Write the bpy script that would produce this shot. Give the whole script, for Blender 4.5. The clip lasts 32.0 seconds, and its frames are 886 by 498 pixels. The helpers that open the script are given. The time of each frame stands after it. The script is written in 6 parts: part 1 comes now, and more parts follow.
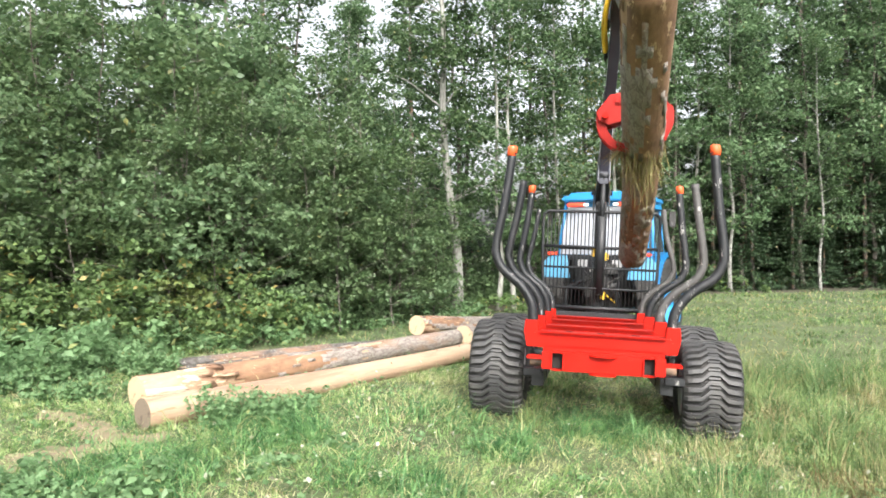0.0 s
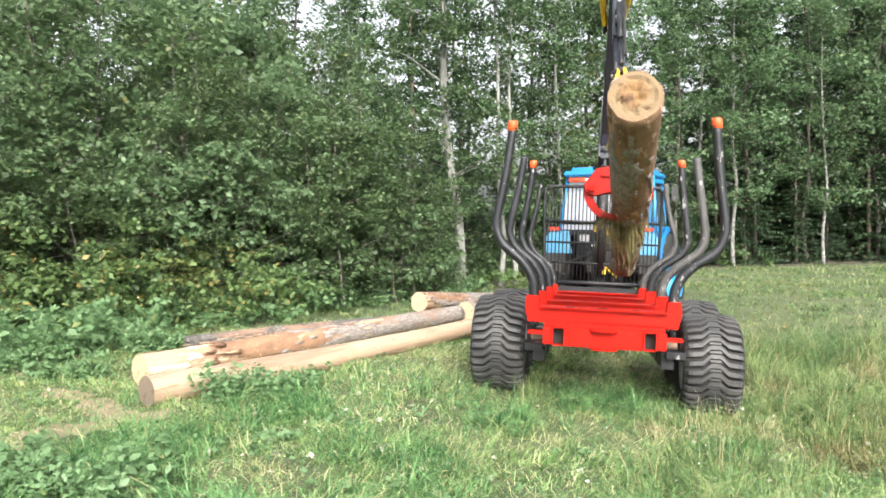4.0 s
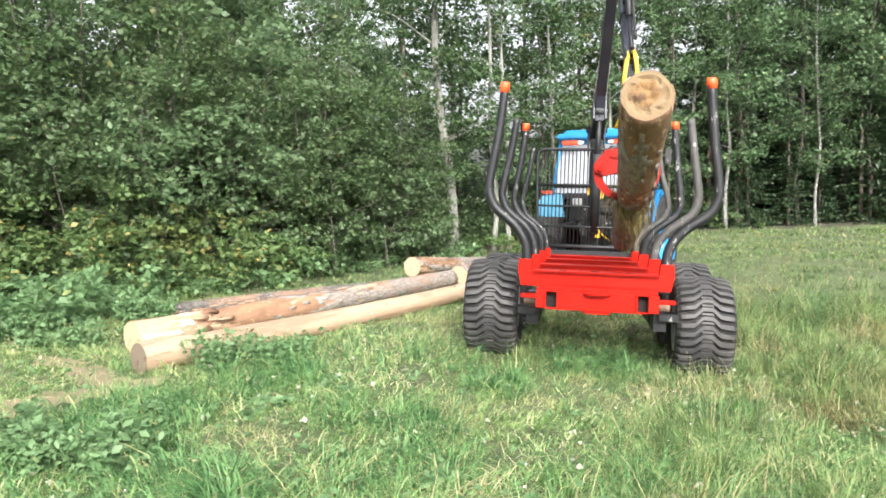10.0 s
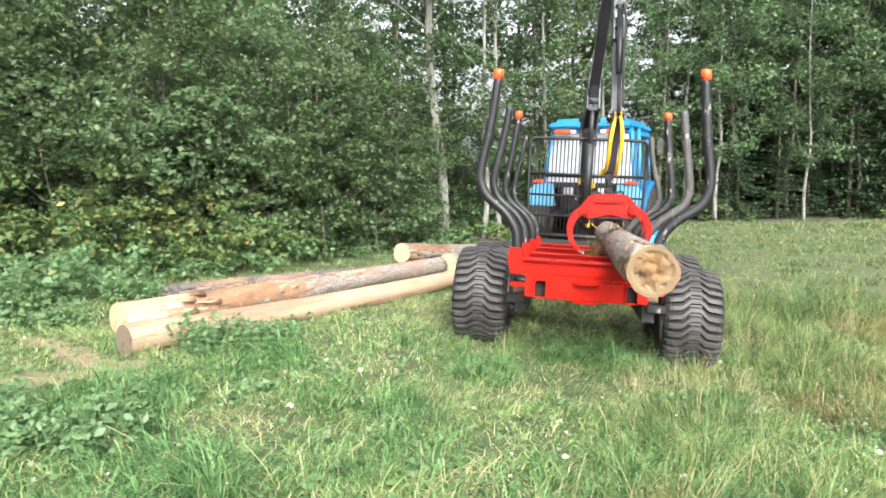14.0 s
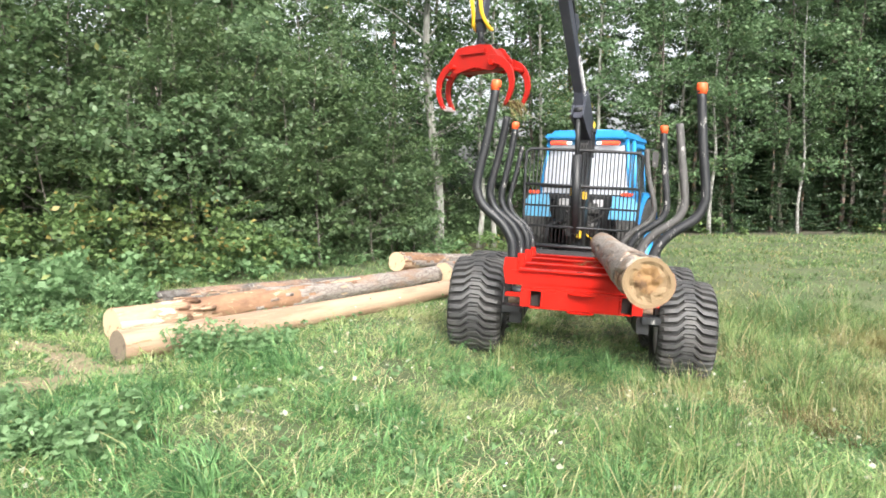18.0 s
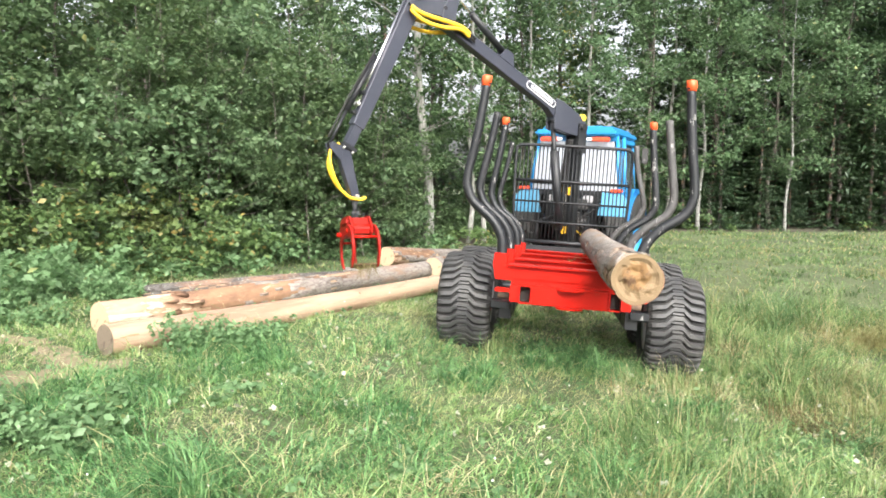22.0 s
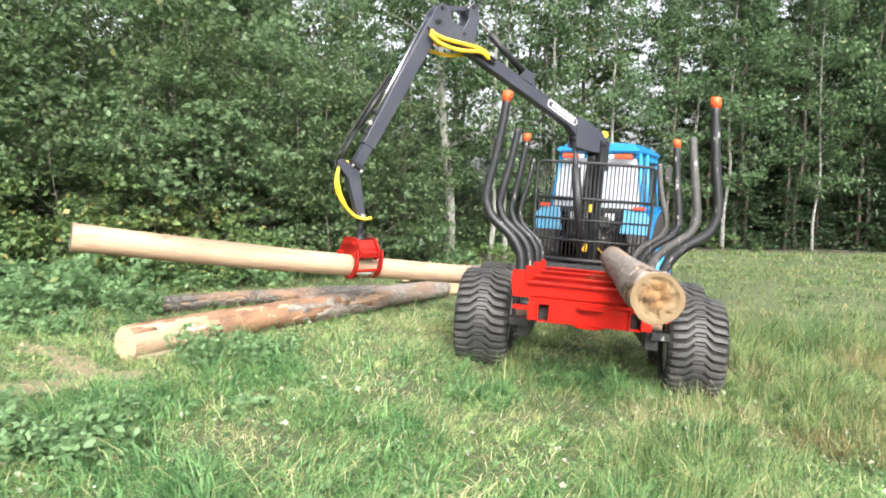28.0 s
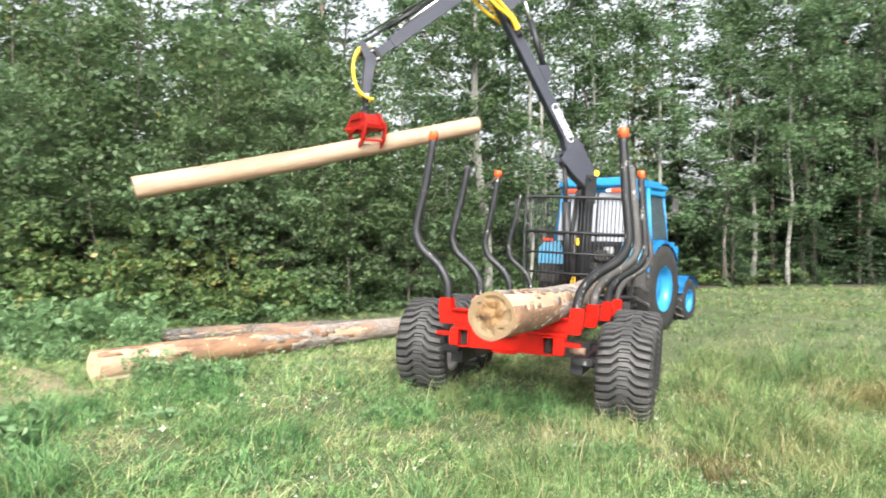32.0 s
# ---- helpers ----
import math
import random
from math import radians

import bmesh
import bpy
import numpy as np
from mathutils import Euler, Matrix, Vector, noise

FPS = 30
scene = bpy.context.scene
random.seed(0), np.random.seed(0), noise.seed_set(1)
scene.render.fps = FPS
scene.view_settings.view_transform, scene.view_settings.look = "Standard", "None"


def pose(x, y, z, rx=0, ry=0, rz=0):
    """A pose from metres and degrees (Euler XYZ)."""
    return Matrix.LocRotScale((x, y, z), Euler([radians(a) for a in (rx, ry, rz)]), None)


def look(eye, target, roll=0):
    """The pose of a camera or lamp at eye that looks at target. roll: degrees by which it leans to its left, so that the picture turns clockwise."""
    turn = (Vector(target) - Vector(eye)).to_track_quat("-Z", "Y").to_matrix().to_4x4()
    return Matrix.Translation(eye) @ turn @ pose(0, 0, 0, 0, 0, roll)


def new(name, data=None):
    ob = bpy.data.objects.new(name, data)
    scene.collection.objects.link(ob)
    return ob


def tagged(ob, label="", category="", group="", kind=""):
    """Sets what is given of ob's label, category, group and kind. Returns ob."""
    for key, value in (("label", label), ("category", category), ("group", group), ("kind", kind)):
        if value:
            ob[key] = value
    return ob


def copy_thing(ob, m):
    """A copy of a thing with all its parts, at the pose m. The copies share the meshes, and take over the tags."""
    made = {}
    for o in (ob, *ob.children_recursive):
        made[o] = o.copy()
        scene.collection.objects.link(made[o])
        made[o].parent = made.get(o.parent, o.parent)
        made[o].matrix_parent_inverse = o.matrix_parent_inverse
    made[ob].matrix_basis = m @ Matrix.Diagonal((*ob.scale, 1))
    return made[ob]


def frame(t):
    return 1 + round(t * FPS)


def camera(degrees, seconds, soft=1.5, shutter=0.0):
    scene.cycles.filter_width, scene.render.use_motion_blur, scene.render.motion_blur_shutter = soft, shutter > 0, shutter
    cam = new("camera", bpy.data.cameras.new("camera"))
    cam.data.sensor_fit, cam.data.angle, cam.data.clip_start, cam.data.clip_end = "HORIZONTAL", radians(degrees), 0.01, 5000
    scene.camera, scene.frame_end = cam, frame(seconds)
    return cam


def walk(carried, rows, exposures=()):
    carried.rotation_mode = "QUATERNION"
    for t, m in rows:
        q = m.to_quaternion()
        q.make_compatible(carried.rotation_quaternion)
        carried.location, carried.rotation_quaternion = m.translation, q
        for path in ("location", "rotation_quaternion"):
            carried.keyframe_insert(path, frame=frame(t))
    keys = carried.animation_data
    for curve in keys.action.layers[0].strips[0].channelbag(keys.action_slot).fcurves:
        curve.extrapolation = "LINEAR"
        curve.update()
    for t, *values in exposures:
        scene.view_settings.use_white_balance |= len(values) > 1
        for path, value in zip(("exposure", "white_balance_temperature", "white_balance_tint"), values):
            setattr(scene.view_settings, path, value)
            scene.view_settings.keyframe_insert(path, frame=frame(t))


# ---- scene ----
# path of the carried camera: seconds, eye, target, roll
PATH = [
    (0, (-0.035, -6.756, 1.519), (-0.469, -4.804, 1.529), -0.7),
    (0.5, (-0.024, -6.755, 1.523), (-0.454, -4.802, 1.528), -1.1),
    (1, (-0.021, -6.749, 1.517), (-0.447, -4.794, 1.504), -1.2),
    (1.5, (-0.017, -6.736, 1.527), (-0.424, -4.778, 1.509), -1.5),
    (2, (-0.019, -6.737, 1.515), (-0.439, -4.781, 1.488), -1.3),
    (2.5, (-0.013, -6.74, 1.52), (-0.45, -4.789, 1.482), -1.4),
    (3, (-0.019, -6.739, 1.518), (-0.458, -4.788, 1.473), -1.3),
    (3.5, (-0.012, -6.744, 1.515), (-0.458, -4.795, 1.463), -1.3),
    (5.5, (-0.03, -6.737, 1.517), (-0.453, -4.783, 1.454), -0.5),
    (6, (-0.026, -6.737, 1.52), (-0.471, -4.788, 1.457), -0.7),
    (6.5, (-0.028, -6.744, 1.521), (-0.477, -4.796, 1.456), -1.2),
    (7, (-0.029, -6.739, 1.509), (-0.462, -4.789, 1.413), -1.1),
    (7.5, (-0.041, -6.727, 1.508), (-0.528, -4.792, 1.376), -1.4),
    (8, (-0.036, -6.716, 1.508), (-0.525, -4.782, 1.363), -1.8),
    (8.5, (-0.031, -6.705, 1.508), (-0.497, -4.766, 1.357), -1.9),
    (9, (-0.021, -6.705, 1.51), (-0.486, -4.766, 1.359), -1.9),
    (9.5, (-0.016, -6.697, 1.51), (-0.468, -4.755, 1.35), -1.8),
    (10, (-0.018, -6.696, 1.504), (-0.443, -4.748, 1.349), -1.6),
    (10.5, (-0.017, -6.695, 1.508), (-0.425, -4.744, 1.346), -1.6),
    (11, (-0.021, -6.685, 1.506), (-0.408, -4.729, 1.338), -1.3),
    (11.5, (-0.017, -6.683, 1.512), (-0.406, -4.728, 1.341), -1.5),
    (12, (-0.014, -6.685, 1.515), (-0.379, -4.725, 1.355), -1.5),
    (12.5, (-0.019, -6.693, 1.507), (-0.392, -4.734, 1.35), -1.1),
    (13, (-0.022, -6.68, 1.505), (-0.405, -4.724, 1.334), -1.0),
    (13.5, (-0.026, -6.673, 1.506), (-0.42, -4.721, 1.318), -0.4),
    (15.5, (-0.018, -6.652, 1.509), (-0.423, -4.704, 1.312), -0.6),
    (16, (-0.016, -6.663, 1.511), (-0.393, -4.708, 1.323), -0.6),
    (16.5, (-0.012, -6.669, 1.503), (-0.384, -4.713, 1.317), -0.4),
    (17, (-0.027, -6.67, 1.505), (-0.404, -4.714, 1.326), 0.2),
    (17.5, (-0.031, -6.672, 1.505), (-0.412, -4.715, 1.336), 0.3),
    (18, (-0.036, -6.678, 1.505), (-0.418, -4.722, 1.338), 0.3),
    (18.5, (-0.033, -6.677, 1.505), (-0.421, -4.722, 1.346), 0.3),
    (19, (-0.026, -6.679, 1.506), (-0.406, -4.722, 1.347), 0.2),
    (19.5, (-0.026, -6.676, 1.5), (-0.409, -4.72, 1.335), 0.4),
    (20, (-0.026, -6.675, 1.502), (-0.407, -4.719, 1.328), 0.3),
    (20.5, (-0.035, -6.676, 1.505), (-0.417, -4.721, 1.327), 0.4),
    (21, (-0.03, -6.664, 1.502), (-0.402, -4.71, 1.289), 0.5),
    (21.5, (-0.038, -6.668, 1.503), (-0.413, -4.714, 1.299), 1.1),
    (22, (-0.037, -6.679, 1.508), (-0.39, -4.719, 1.327), 0.7),
    (22.5, (-0.036, -6.671, 1.509), (-0.4, -4.713, 1.321), 1.2),
    (23, (-0.039, -6.656, 1.503), (-0.39, -4.696, 1.313), 1.8),
    (23.5, (-0.033, -6.649, 1.509), (-0.343, -4.678, 1.371), 1.2),
    (24, (-0.035, -6.652, 1.503), (-0.325, -4.676, 1.398), 1.2),
    (24.5, (-0.035, -6.637, 1.508), (-0.33, -4.663, 1.392), 1.1),
    (25, (-0.04, -6.621, 1.501), (-0.357, -4.649, 1.39), 1.3),
    (25.5, (-0.044, -6.61, 1.491), (-0.408, -4.65, 1.34), 2.0),
    (27.5, (-0.06, -6.58, 1.494), (-0.471, -4.632, 1.302), 1.3),
    (28, (-0.011, -6.613, 1.5), (-0.426, -4.662, 1.363), 1.4),
    (28.5, (0.06, -6.624, 1.527), (-0.327, -4.662, 1.48), 0.4),
    (29, (0.152, -6.534, 1.516), (-0.364, -4.603, 1.44), 1.2),
    (29.5, (0.302, -6.52, 1.534), (-0.234, -4.593, 1.538), -0.3),
    (30, (0.581, -6.559, 1.498), (0.082, -4.622, 1.47), 0.2),
    (30.5, (0.832, -6.579, 1.48), (0.371, -4.633, 1.466), -1.7),
    (31, (1.08, -6.505, 1.416), (0.647, -4.552, 1.386), -1.3),
    (31.5, (1.406, -6.544, 1.402), (0.896, -4.61, 1.401), -0.9),
    (32, (1.755, -6.57, 1.398), (1.06, -4.695, 1.384), 0.0),
]
cam = camera(64.2, 32.0, soft=1.75, shutter=0.4)
walk(cam, [(t, look(e, g, r)) for t, e, g, r in PATH])

# ---- light: bright overcast afternoon ----
world = bpy.data.worlds.new("overcast_sky")
scene.world = world
world.use_nodes = True
_wn = world.node_tree.nodes
_sky = _wn.new("ShaderNodeTexSky")
_sky.sky_type, _sky.sun_disc = "NISHITA", False
_sky.sun_elevation, _sky.sun_rotation = radians(38), radians(158)
_sky.air_density, _sky.dust_density, _sky.ozone_density = 1.0, 7.0, 1.0
_grey = _wn.new("ShaderNodeHueSaturation")   # cloud cover greys the sky
_grey.inputs["Saturation"].default_value, _grey.inputs["Value"].default_value = 0.26, 1.15
world.node_tree.links.new(_sky.outputs[0], _grey.inputs["Color"])
world.node_tree.links.new(_grey.outputs[0], _wn["Background"].inputs[0])
_wn["Background"].inputs[1].default_value = 0.15
_sun = bpy.data.lights.new("sun", "SUN")
_sun.energy, _sun.angle, _sun.color = 2.4, radians(30), (1.0, 0.97, 0.92)
sun = new("sun", _sun)
# the sun stands behind the camera, a little to its right
sun.matrix_world = look((5, -12.5, 10.5), (0, 0, 0))
scene.view_settings.exposure = 1.35


# ---- materials ----
def _mix(nt, a, b, fac):
    n = nt.nodes.new("ShaderNodeMix")
    n.data_type = "RGBA"
    for sock, v in ((n.inputs[0], fac), (n.inputs[6], a), (n.inputs[7], b)):
        if hasattr(v, "is_output"):
            nt.links.new(v, sock)
        else:
            sock.default_value = (*v, 1) if isinstance(v, tuple) else v
    return n.outputs[2]


def _ramp(nt, fac, lo, hi):
    n = nt.nodes.new("ShaderNodeMapRange")
    n.inputs[1].default_value, n.inputs[2].default_value = lo, hi
    nt.links.new(fac, n.inputs[0])
    return n.outputs[0]


def _noise(nt, co, scale, detail=4.0, rough=0.6):
    n = nt.nodes.new("ShaderNodeTexNoise")
    n.inputs["Scale"].default_value, n.inputs["Detail"].default_value, n.inputs["Roughness"].default_value = scale, detail, rough
    nt.links.new(co, n.inputs["Vector"])
    return n.outputs[0]


def _coords(nt, stretch=(1, 1, 1)):
    c = nt.nodes.new("ShaderNodeTexCoord").outputs["Object"]
    m = nt.nodes.new("ShaderNodeMapping")
    m.inputs["Scale"].default_value = stretch
    nt.links.new(c, m.inputs[0])
    return m.outputs[0]


def surface(name, base, dirt, rough=0.5, metal=0.0, big=3.0, fine=40.0, bump=0.15, cover=(0.45, 0.75), stretch=(1, 1, 1), fleck=None, coat=0.0, shine=0.5):
    """A painted, rubber, wood or metal surface: base colour, dirt at a large scale, grain at a fine one."""
    m = bpy.data.materials.new(name)
    m.use_nodes = True
    nt = m.node_tree
    bsdf = nt.nodes["Principled BSDF"]
    co = _coords(nt, stretch)
    n1, n2 = _noise(nt, co, big, 5), _noise(nt, co, fine, 3)
    col = _mix(nt, base, dirt, _ramp(nt, n1, *cover))
    grain = tuple(min(1, c * 1.25) for c in base)
    col = _mix(nt, col, grain, _ramp(nt, n2, 0.5, 0.9))
    if fleck:
        n3 = _noise(nt, co, fine * 0.4, 6, 0.7)
        col = _mix(nt, col, fleck[0], _ramp(nt, n3, fleck[1], fleck[1] + 0.03))
    nt.links.new(col, bsdf.inputs["Base Color"])
    r = nt.nodes.new("ShaderNodeMapRange")
    r.inputs[3].default_value, r.inputs[4].default_value = max(0, rough - 0.12), min(1, rough + 0.15)
    nt.links.new(n1, r.inputs[0])
    nt.links.new(r.outputs[0], bsdf.inputs["Roughness"])
    bsdf.inputs["Metallic"].default_value = metal
    bsdf.inputs["Coat Weight"].default_value = coat
    bsdf.inputs["Specular IOR Level"].default_value = shine
    b = nt.nodes.new("ShaderNodeBump")
    b.inputs["Strength"].default_value, b.inputs["Distance"].default_value = bump, 0.01
    nt.links.new(n2, b.inputs["Height"])
    nt.links.new(b.outputs[0], bsdf.inputs["Normal"])
    return m


def leafy(name, dark, light, dry, share=0.06, through_light=0.35, rough=0.5, patch=None, lush=None, tuft=None, vary=False):
    """Leaves or blades: each island has its own green, a few are dry; light shines through."""
    m = bpy.data.materials.new(name)
    m.use_nodes = True
    nt = m.node_tree
    bsdf, out = nt.nodes["Principled BSDF"], nt.nodes["Material Output"]
    rnd = nt.nodes.new("ShaderNodeNewGeometry").outputs["Random Per Island"]
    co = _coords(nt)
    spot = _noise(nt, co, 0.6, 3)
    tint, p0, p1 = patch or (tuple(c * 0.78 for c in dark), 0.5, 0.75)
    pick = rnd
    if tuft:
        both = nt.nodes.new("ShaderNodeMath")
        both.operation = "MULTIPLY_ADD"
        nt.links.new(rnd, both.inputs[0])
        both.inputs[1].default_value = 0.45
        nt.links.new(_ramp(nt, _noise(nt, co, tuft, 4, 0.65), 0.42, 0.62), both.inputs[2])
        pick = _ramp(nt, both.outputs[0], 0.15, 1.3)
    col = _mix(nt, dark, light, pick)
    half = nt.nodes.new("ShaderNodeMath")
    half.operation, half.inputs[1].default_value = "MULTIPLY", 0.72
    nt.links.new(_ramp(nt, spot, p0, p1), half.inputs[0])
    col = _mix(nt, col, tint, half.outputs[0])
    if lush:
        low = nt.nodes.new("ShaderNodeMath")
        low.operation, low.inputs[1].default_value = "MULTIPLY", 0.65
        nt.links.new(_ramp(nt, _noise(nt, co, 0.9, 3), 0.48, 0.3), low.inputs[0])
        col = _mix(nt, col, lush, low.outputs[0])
    n = nt.nodes.new("ShaderNodeMath")
    n.operation, n.inputs[1].default_value = "GREATER_THAN", 1 - share
    nt.links.new(rnd, n.inputs[0])
    col = _mix(nt, col, dry, n.outputs[0])
    own = nt.nodes.new("ShaderNodeHueSaturation")
    each = nt.nodes.new("ShaderNodeObjectInfo").outputs["Random"]
    for sock, lo, hi in (("Value", 0.72, 1.25), ("Hue", 0.488, 0.508), ("Saturation", 1.08, 0.9)):
        n = nt.nodes.new("ShaderNodeMapRange")
        n.inputs[3].default_value, n.inputs[4].default_value = lo, hi
        nt.links.new(each, n.inputs[0])
        nt.links.new(n.outputs[0], own.inputs[sock])
    nt.links.new(col, own.inputs["Color"])
    if vary:
        col = own.outputs[0]
    nt.links.new(col, bsdf.inputs["Base Color"])
    bsdf.inputs["Roughness"].default_value = rough
    bsdf.inputs["Specular IOR Level"].default_value = 0.35
    tr = nt.nodes.new("ShaderNodeBsdfTranslucent")
    nt.links.new(col, tr.inputs[0])
    mix = nt.nodes.new("ShaderNodeMixShader")
    mix.inputs[0].default_value = through_light
    nt.links.new(bsdf.outputs[0], mix.inputs[1])
    nt.links.new(tr.outputs[0], mix.inputs[2])
    nt.links.new(mix.outputs[0], out.inputs[0])
    return m


def barky(name, plate, gap, patch, scale=9.0, stretch=(1, 0.35, 1), lichen=(0.42, 0.44, 0.38), bump=0.6):
    m = bpy.data.materials.new(name)
    m.use_nodes = True
    nt = m.node_tree
    bsdf = nt.nodes["Principled BSDF"]
    co = _coords(nt, stretch)
    v = nt.nodes.new("ShaderNodeTexVoronoi")
    v.feature = "DISTANCE_TO_EDGE"
    v.inputs["Scale"].default_value = scale
    warp = _noise(nt, co, scale * 0.8, 4)
    add = nt.nodes.new("ShaderNodeVectorMath")
    add.operation = "MULTIPLY_ADD"
    add.inputs[1].default_value = (0.25, 0.25, 0.25)
    nt.links.new(warp, add.inputs[0])
    nt.links.new(co, add.inputs[2])
    nt.links.new(add.outputs[0], v.inputs["Vector"])
    n1, n2 = _noise(nt, co, scale * 0.25, 5), _noise(nt, co, scale * 7, 4)
    col = _mix(nt, gap, plate, _ramp(nt, v.outputs["Distance"], 0.0, 0.12))
    col = _mix(nt, col, patch, _ramp(nt, n1, 0.5, 0.62))
    col = _mix(nt, col, lichen, _ramp(nt, n2, 0.58, 0.75))
    nt.links.new(col, bsdf.inputs["Base Color"])
    bsdf.inputs["Roughness"].default_value = 0.85
    h = nt.nodes.new("ShaderNodeMath")
    h.operation = "ADD"
    nt.links.new(_ramp(nt, v.outputs["Distance"], 0.0, 0.15), h.inputs[0])
    nt.links.new(n2, h.inputs[1])
    b = nt.nodes.new("ShaderNodeBump")
    b.inputs["Strength"].default_value, b.inputs["Distance"].default_value = bump, 0.02
    nt.links.new(h.outputs[0], b.inputs["Height"])
    nt.links.new(b.outputs[0], bsdf.inputs["Normal"])
    return m


def rings(name, pale, dark, rot, rot_size, heart=None):
    """A sawn log end: growth rings about the log's axis (its own y), saw marks and a stained heart."""
    m = bpy.data.materials.new(name)
    m.use_nodes = True
    nt = m.node_tree
    bsdf = nt.nodes["Principled BSDF"]
    co = _coords(nt)
    wv = nt.nodes.new("ShaderNodeTexWave")
    wv.wave_type, wv.rings_direction = "RINGS", "Y"
    wv.inputs["Scale"].default_value, wv.inputs["Distortion"].default_value = 22, 2.5
    nt.links.new(co, wv.inputs["Vector"])
    col = _mix(nt, pale, dark, _ramp(nt, wv.outputs["Fac"], 0.3, 1.6))
    n1, n2 = _noise(nt, co, 15, 5), _noise(nt, co, 60, 4)
    col = _mix(nt, col, tuple(c * 0.75 for c in pale), _ramp(nt, n2, 0.5, 0.8))
    spots = _ramp(nt, n1, rot_size, rot_size + 0.12)
    if heart is not None:
        # a chipped, crumbling heart of its own colour; the holes stay inside it
        off = nt.nodes.new("ShaderNodeVectorMath")
        off.operation = "MULTIPLY_ADD"
        off.inputs[1].default_value, off.inputs[2].default_value = (1, 0, 1), (0.02, 0, -0.01)
        nt.links.new(co, off.inputs[0])
        ln = nt.nodes.new("ShaderNodeVectorMath")
        ln.operation = "LENGTH"
        nt.links.new(off.outputs[0], ln.inputs[0])
        rag = nt.nodes.new("ShaderNodeMath")
        rag.operation = "MULTIPLY_ADD"
        rag.inputs[1].default_value = 0.09
        nt.links.new(_noise(nt, co, 26, 4), rag.inputs[0])
        nt.links.new(ln.outputs["Value"], rag.inputs[2])
        inside = _ramp(nt, rag.outputs[0], 0.145, 0.13)
        col = _mix(nt, col, heart, inside)
        both = nt.nodes.new("ShaderNodeMath")
        both.operation = "MULTIPLY"
        nt.links.new(spots, both.inputs[0])
        nt.links.new(inside, both.inputs[1])
        spots = both.outputs[0]
    col = _mix(nt, col, rot, spots)
    nt.links.new(col, bsdf.inputs["Base Color"])
    bsdf.inputs["Roughness"].default_value = 0.8
    b = nt.nodes.new("ShaderNodeBump")
    b.inputs["Strength"].default_value, b.inputs["Distance"].default_value = 0.5, 0.006
    nt.links.new(n2, b.inputs["Height"])
    nt.links.new(b.outputs[0], bsdf.inputs["Normal"])
    return m


M_RED = surface("red_paint", (0.36, 0.008, 0.0035), (0.22, 0.01, 0.005), 0.35, 0, 4, 70, 0.06, (0.46, 0.78), fleck=((0.14, 0.06, 0.035), 0.66), shine=0.12)
M_RED_WORN = surface("worn_red_paint", (0.26, 0.01, 0.007), (0.18, 0.018, 0.012), 0.42, 0, 6, 60, 0.1, (0.45, 0.8), fleck=((0.26, 0.13, 0.08), 0.66), shine=0.15)
M_BLACK = surface("black_paint", (0.012, 0.013, 0.015), (0.035, 0.035, 0.035), 0.45, 0, 5, 60, 0.1, (0.5, 0.9), fleck=((0.12, 0.1, 0.08), 0.67), shine=0.35)
M_POST = surface("scuffed_black_steel", (0.009, 0.01, 0.012), (0.024, 0.024, 0.026), 0.45, 0.0, 5, 50, 0.15, (0.5, 0.8), (1, 1, 0.3), fleck=((0.26, 0.25, 0.24), 0.61), shine=0.35)
M_GREY_POST = surface("bare_grey_steel", (0.055, 0.053, 0.052), (0.025, 0.023, 0.022), 0.6, 0.1, 6, 50, 0.2, (0.45, 0.7), (1, 1, 0.3), fleck=((0.24, 0.23, 0.22), 0.62))
M_CRANE = surface("dark_grey_crane_paint", (0.03, 0.033, 0.046), (0.05, 0.053, 0.066), 0.34, 0, 3, 60, 0.06, (0.5, 0.85))
M_CHROME = surface("chrome_rod", (0.75, 0.75, 0.76), (0.6, 0.6, 0.6), 0.15, 1.0, 8, 80, 0.02)
M_STEEL = surface("bright_worn_steel", (0.55, 0.54, 0.52), (0.35, 0.3, 0.26), 0.4, 0.8, 7, 60, 0.1)
M_ORANGE = surface("orange_plastic", (0.7, 0.09, 0.02), (0.56, 0.07, 0.02), 0.45, 0, 9, 60, 0.05)
M_YELLOW = surface("yellow_hose", (0.75, 0.48, 0.03), (0.6, 0.36, 0.03), 0.45, 0, 10, 90, 0.1)
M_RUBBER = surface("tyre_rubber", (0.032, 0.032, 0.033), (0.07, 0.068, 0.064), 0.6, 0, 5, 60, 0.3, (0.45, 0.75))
# dark rubber for hoses and tyre carcasses; groove shade put into the colour
M_RUBBER_DARK = surface("dark_rubber_groove_shade", (0.01, 0.01, 0.01), (0.03, 0.027, 0.024), 0.85, 0, 5, 60, 0.3)
M_RIM = surface("grey_rim_paint", (0.4, 0.4, 0.41), (0.25, 0.22, 0.2), 0.5, 0.2, 6, 50, 0.1)
M_BLUE = surface("blue_tractor_paint", (0.018, 0.19, 0.43), (0.04, 0.2, 0.37), 0.35, 0, 3, 60, 0.05, (0.5, 0.85), shine=0.4)
M_BLUE_DULL = surface("pale_blue_paint", (0.1, 0.33, 0.52), (0.16, 0.32, 0.44), 0.5, 0, 4, 60, 0.08)
# window panes: bright sky reflection put into an opaque pale base colour
M_PANE_SKY = surface("pane_painted_sky_sheen", (0.34, 0.36, 0.4), (0.26, 0.29, 0.33), 0.25, 0, 2, 30, 0.02)
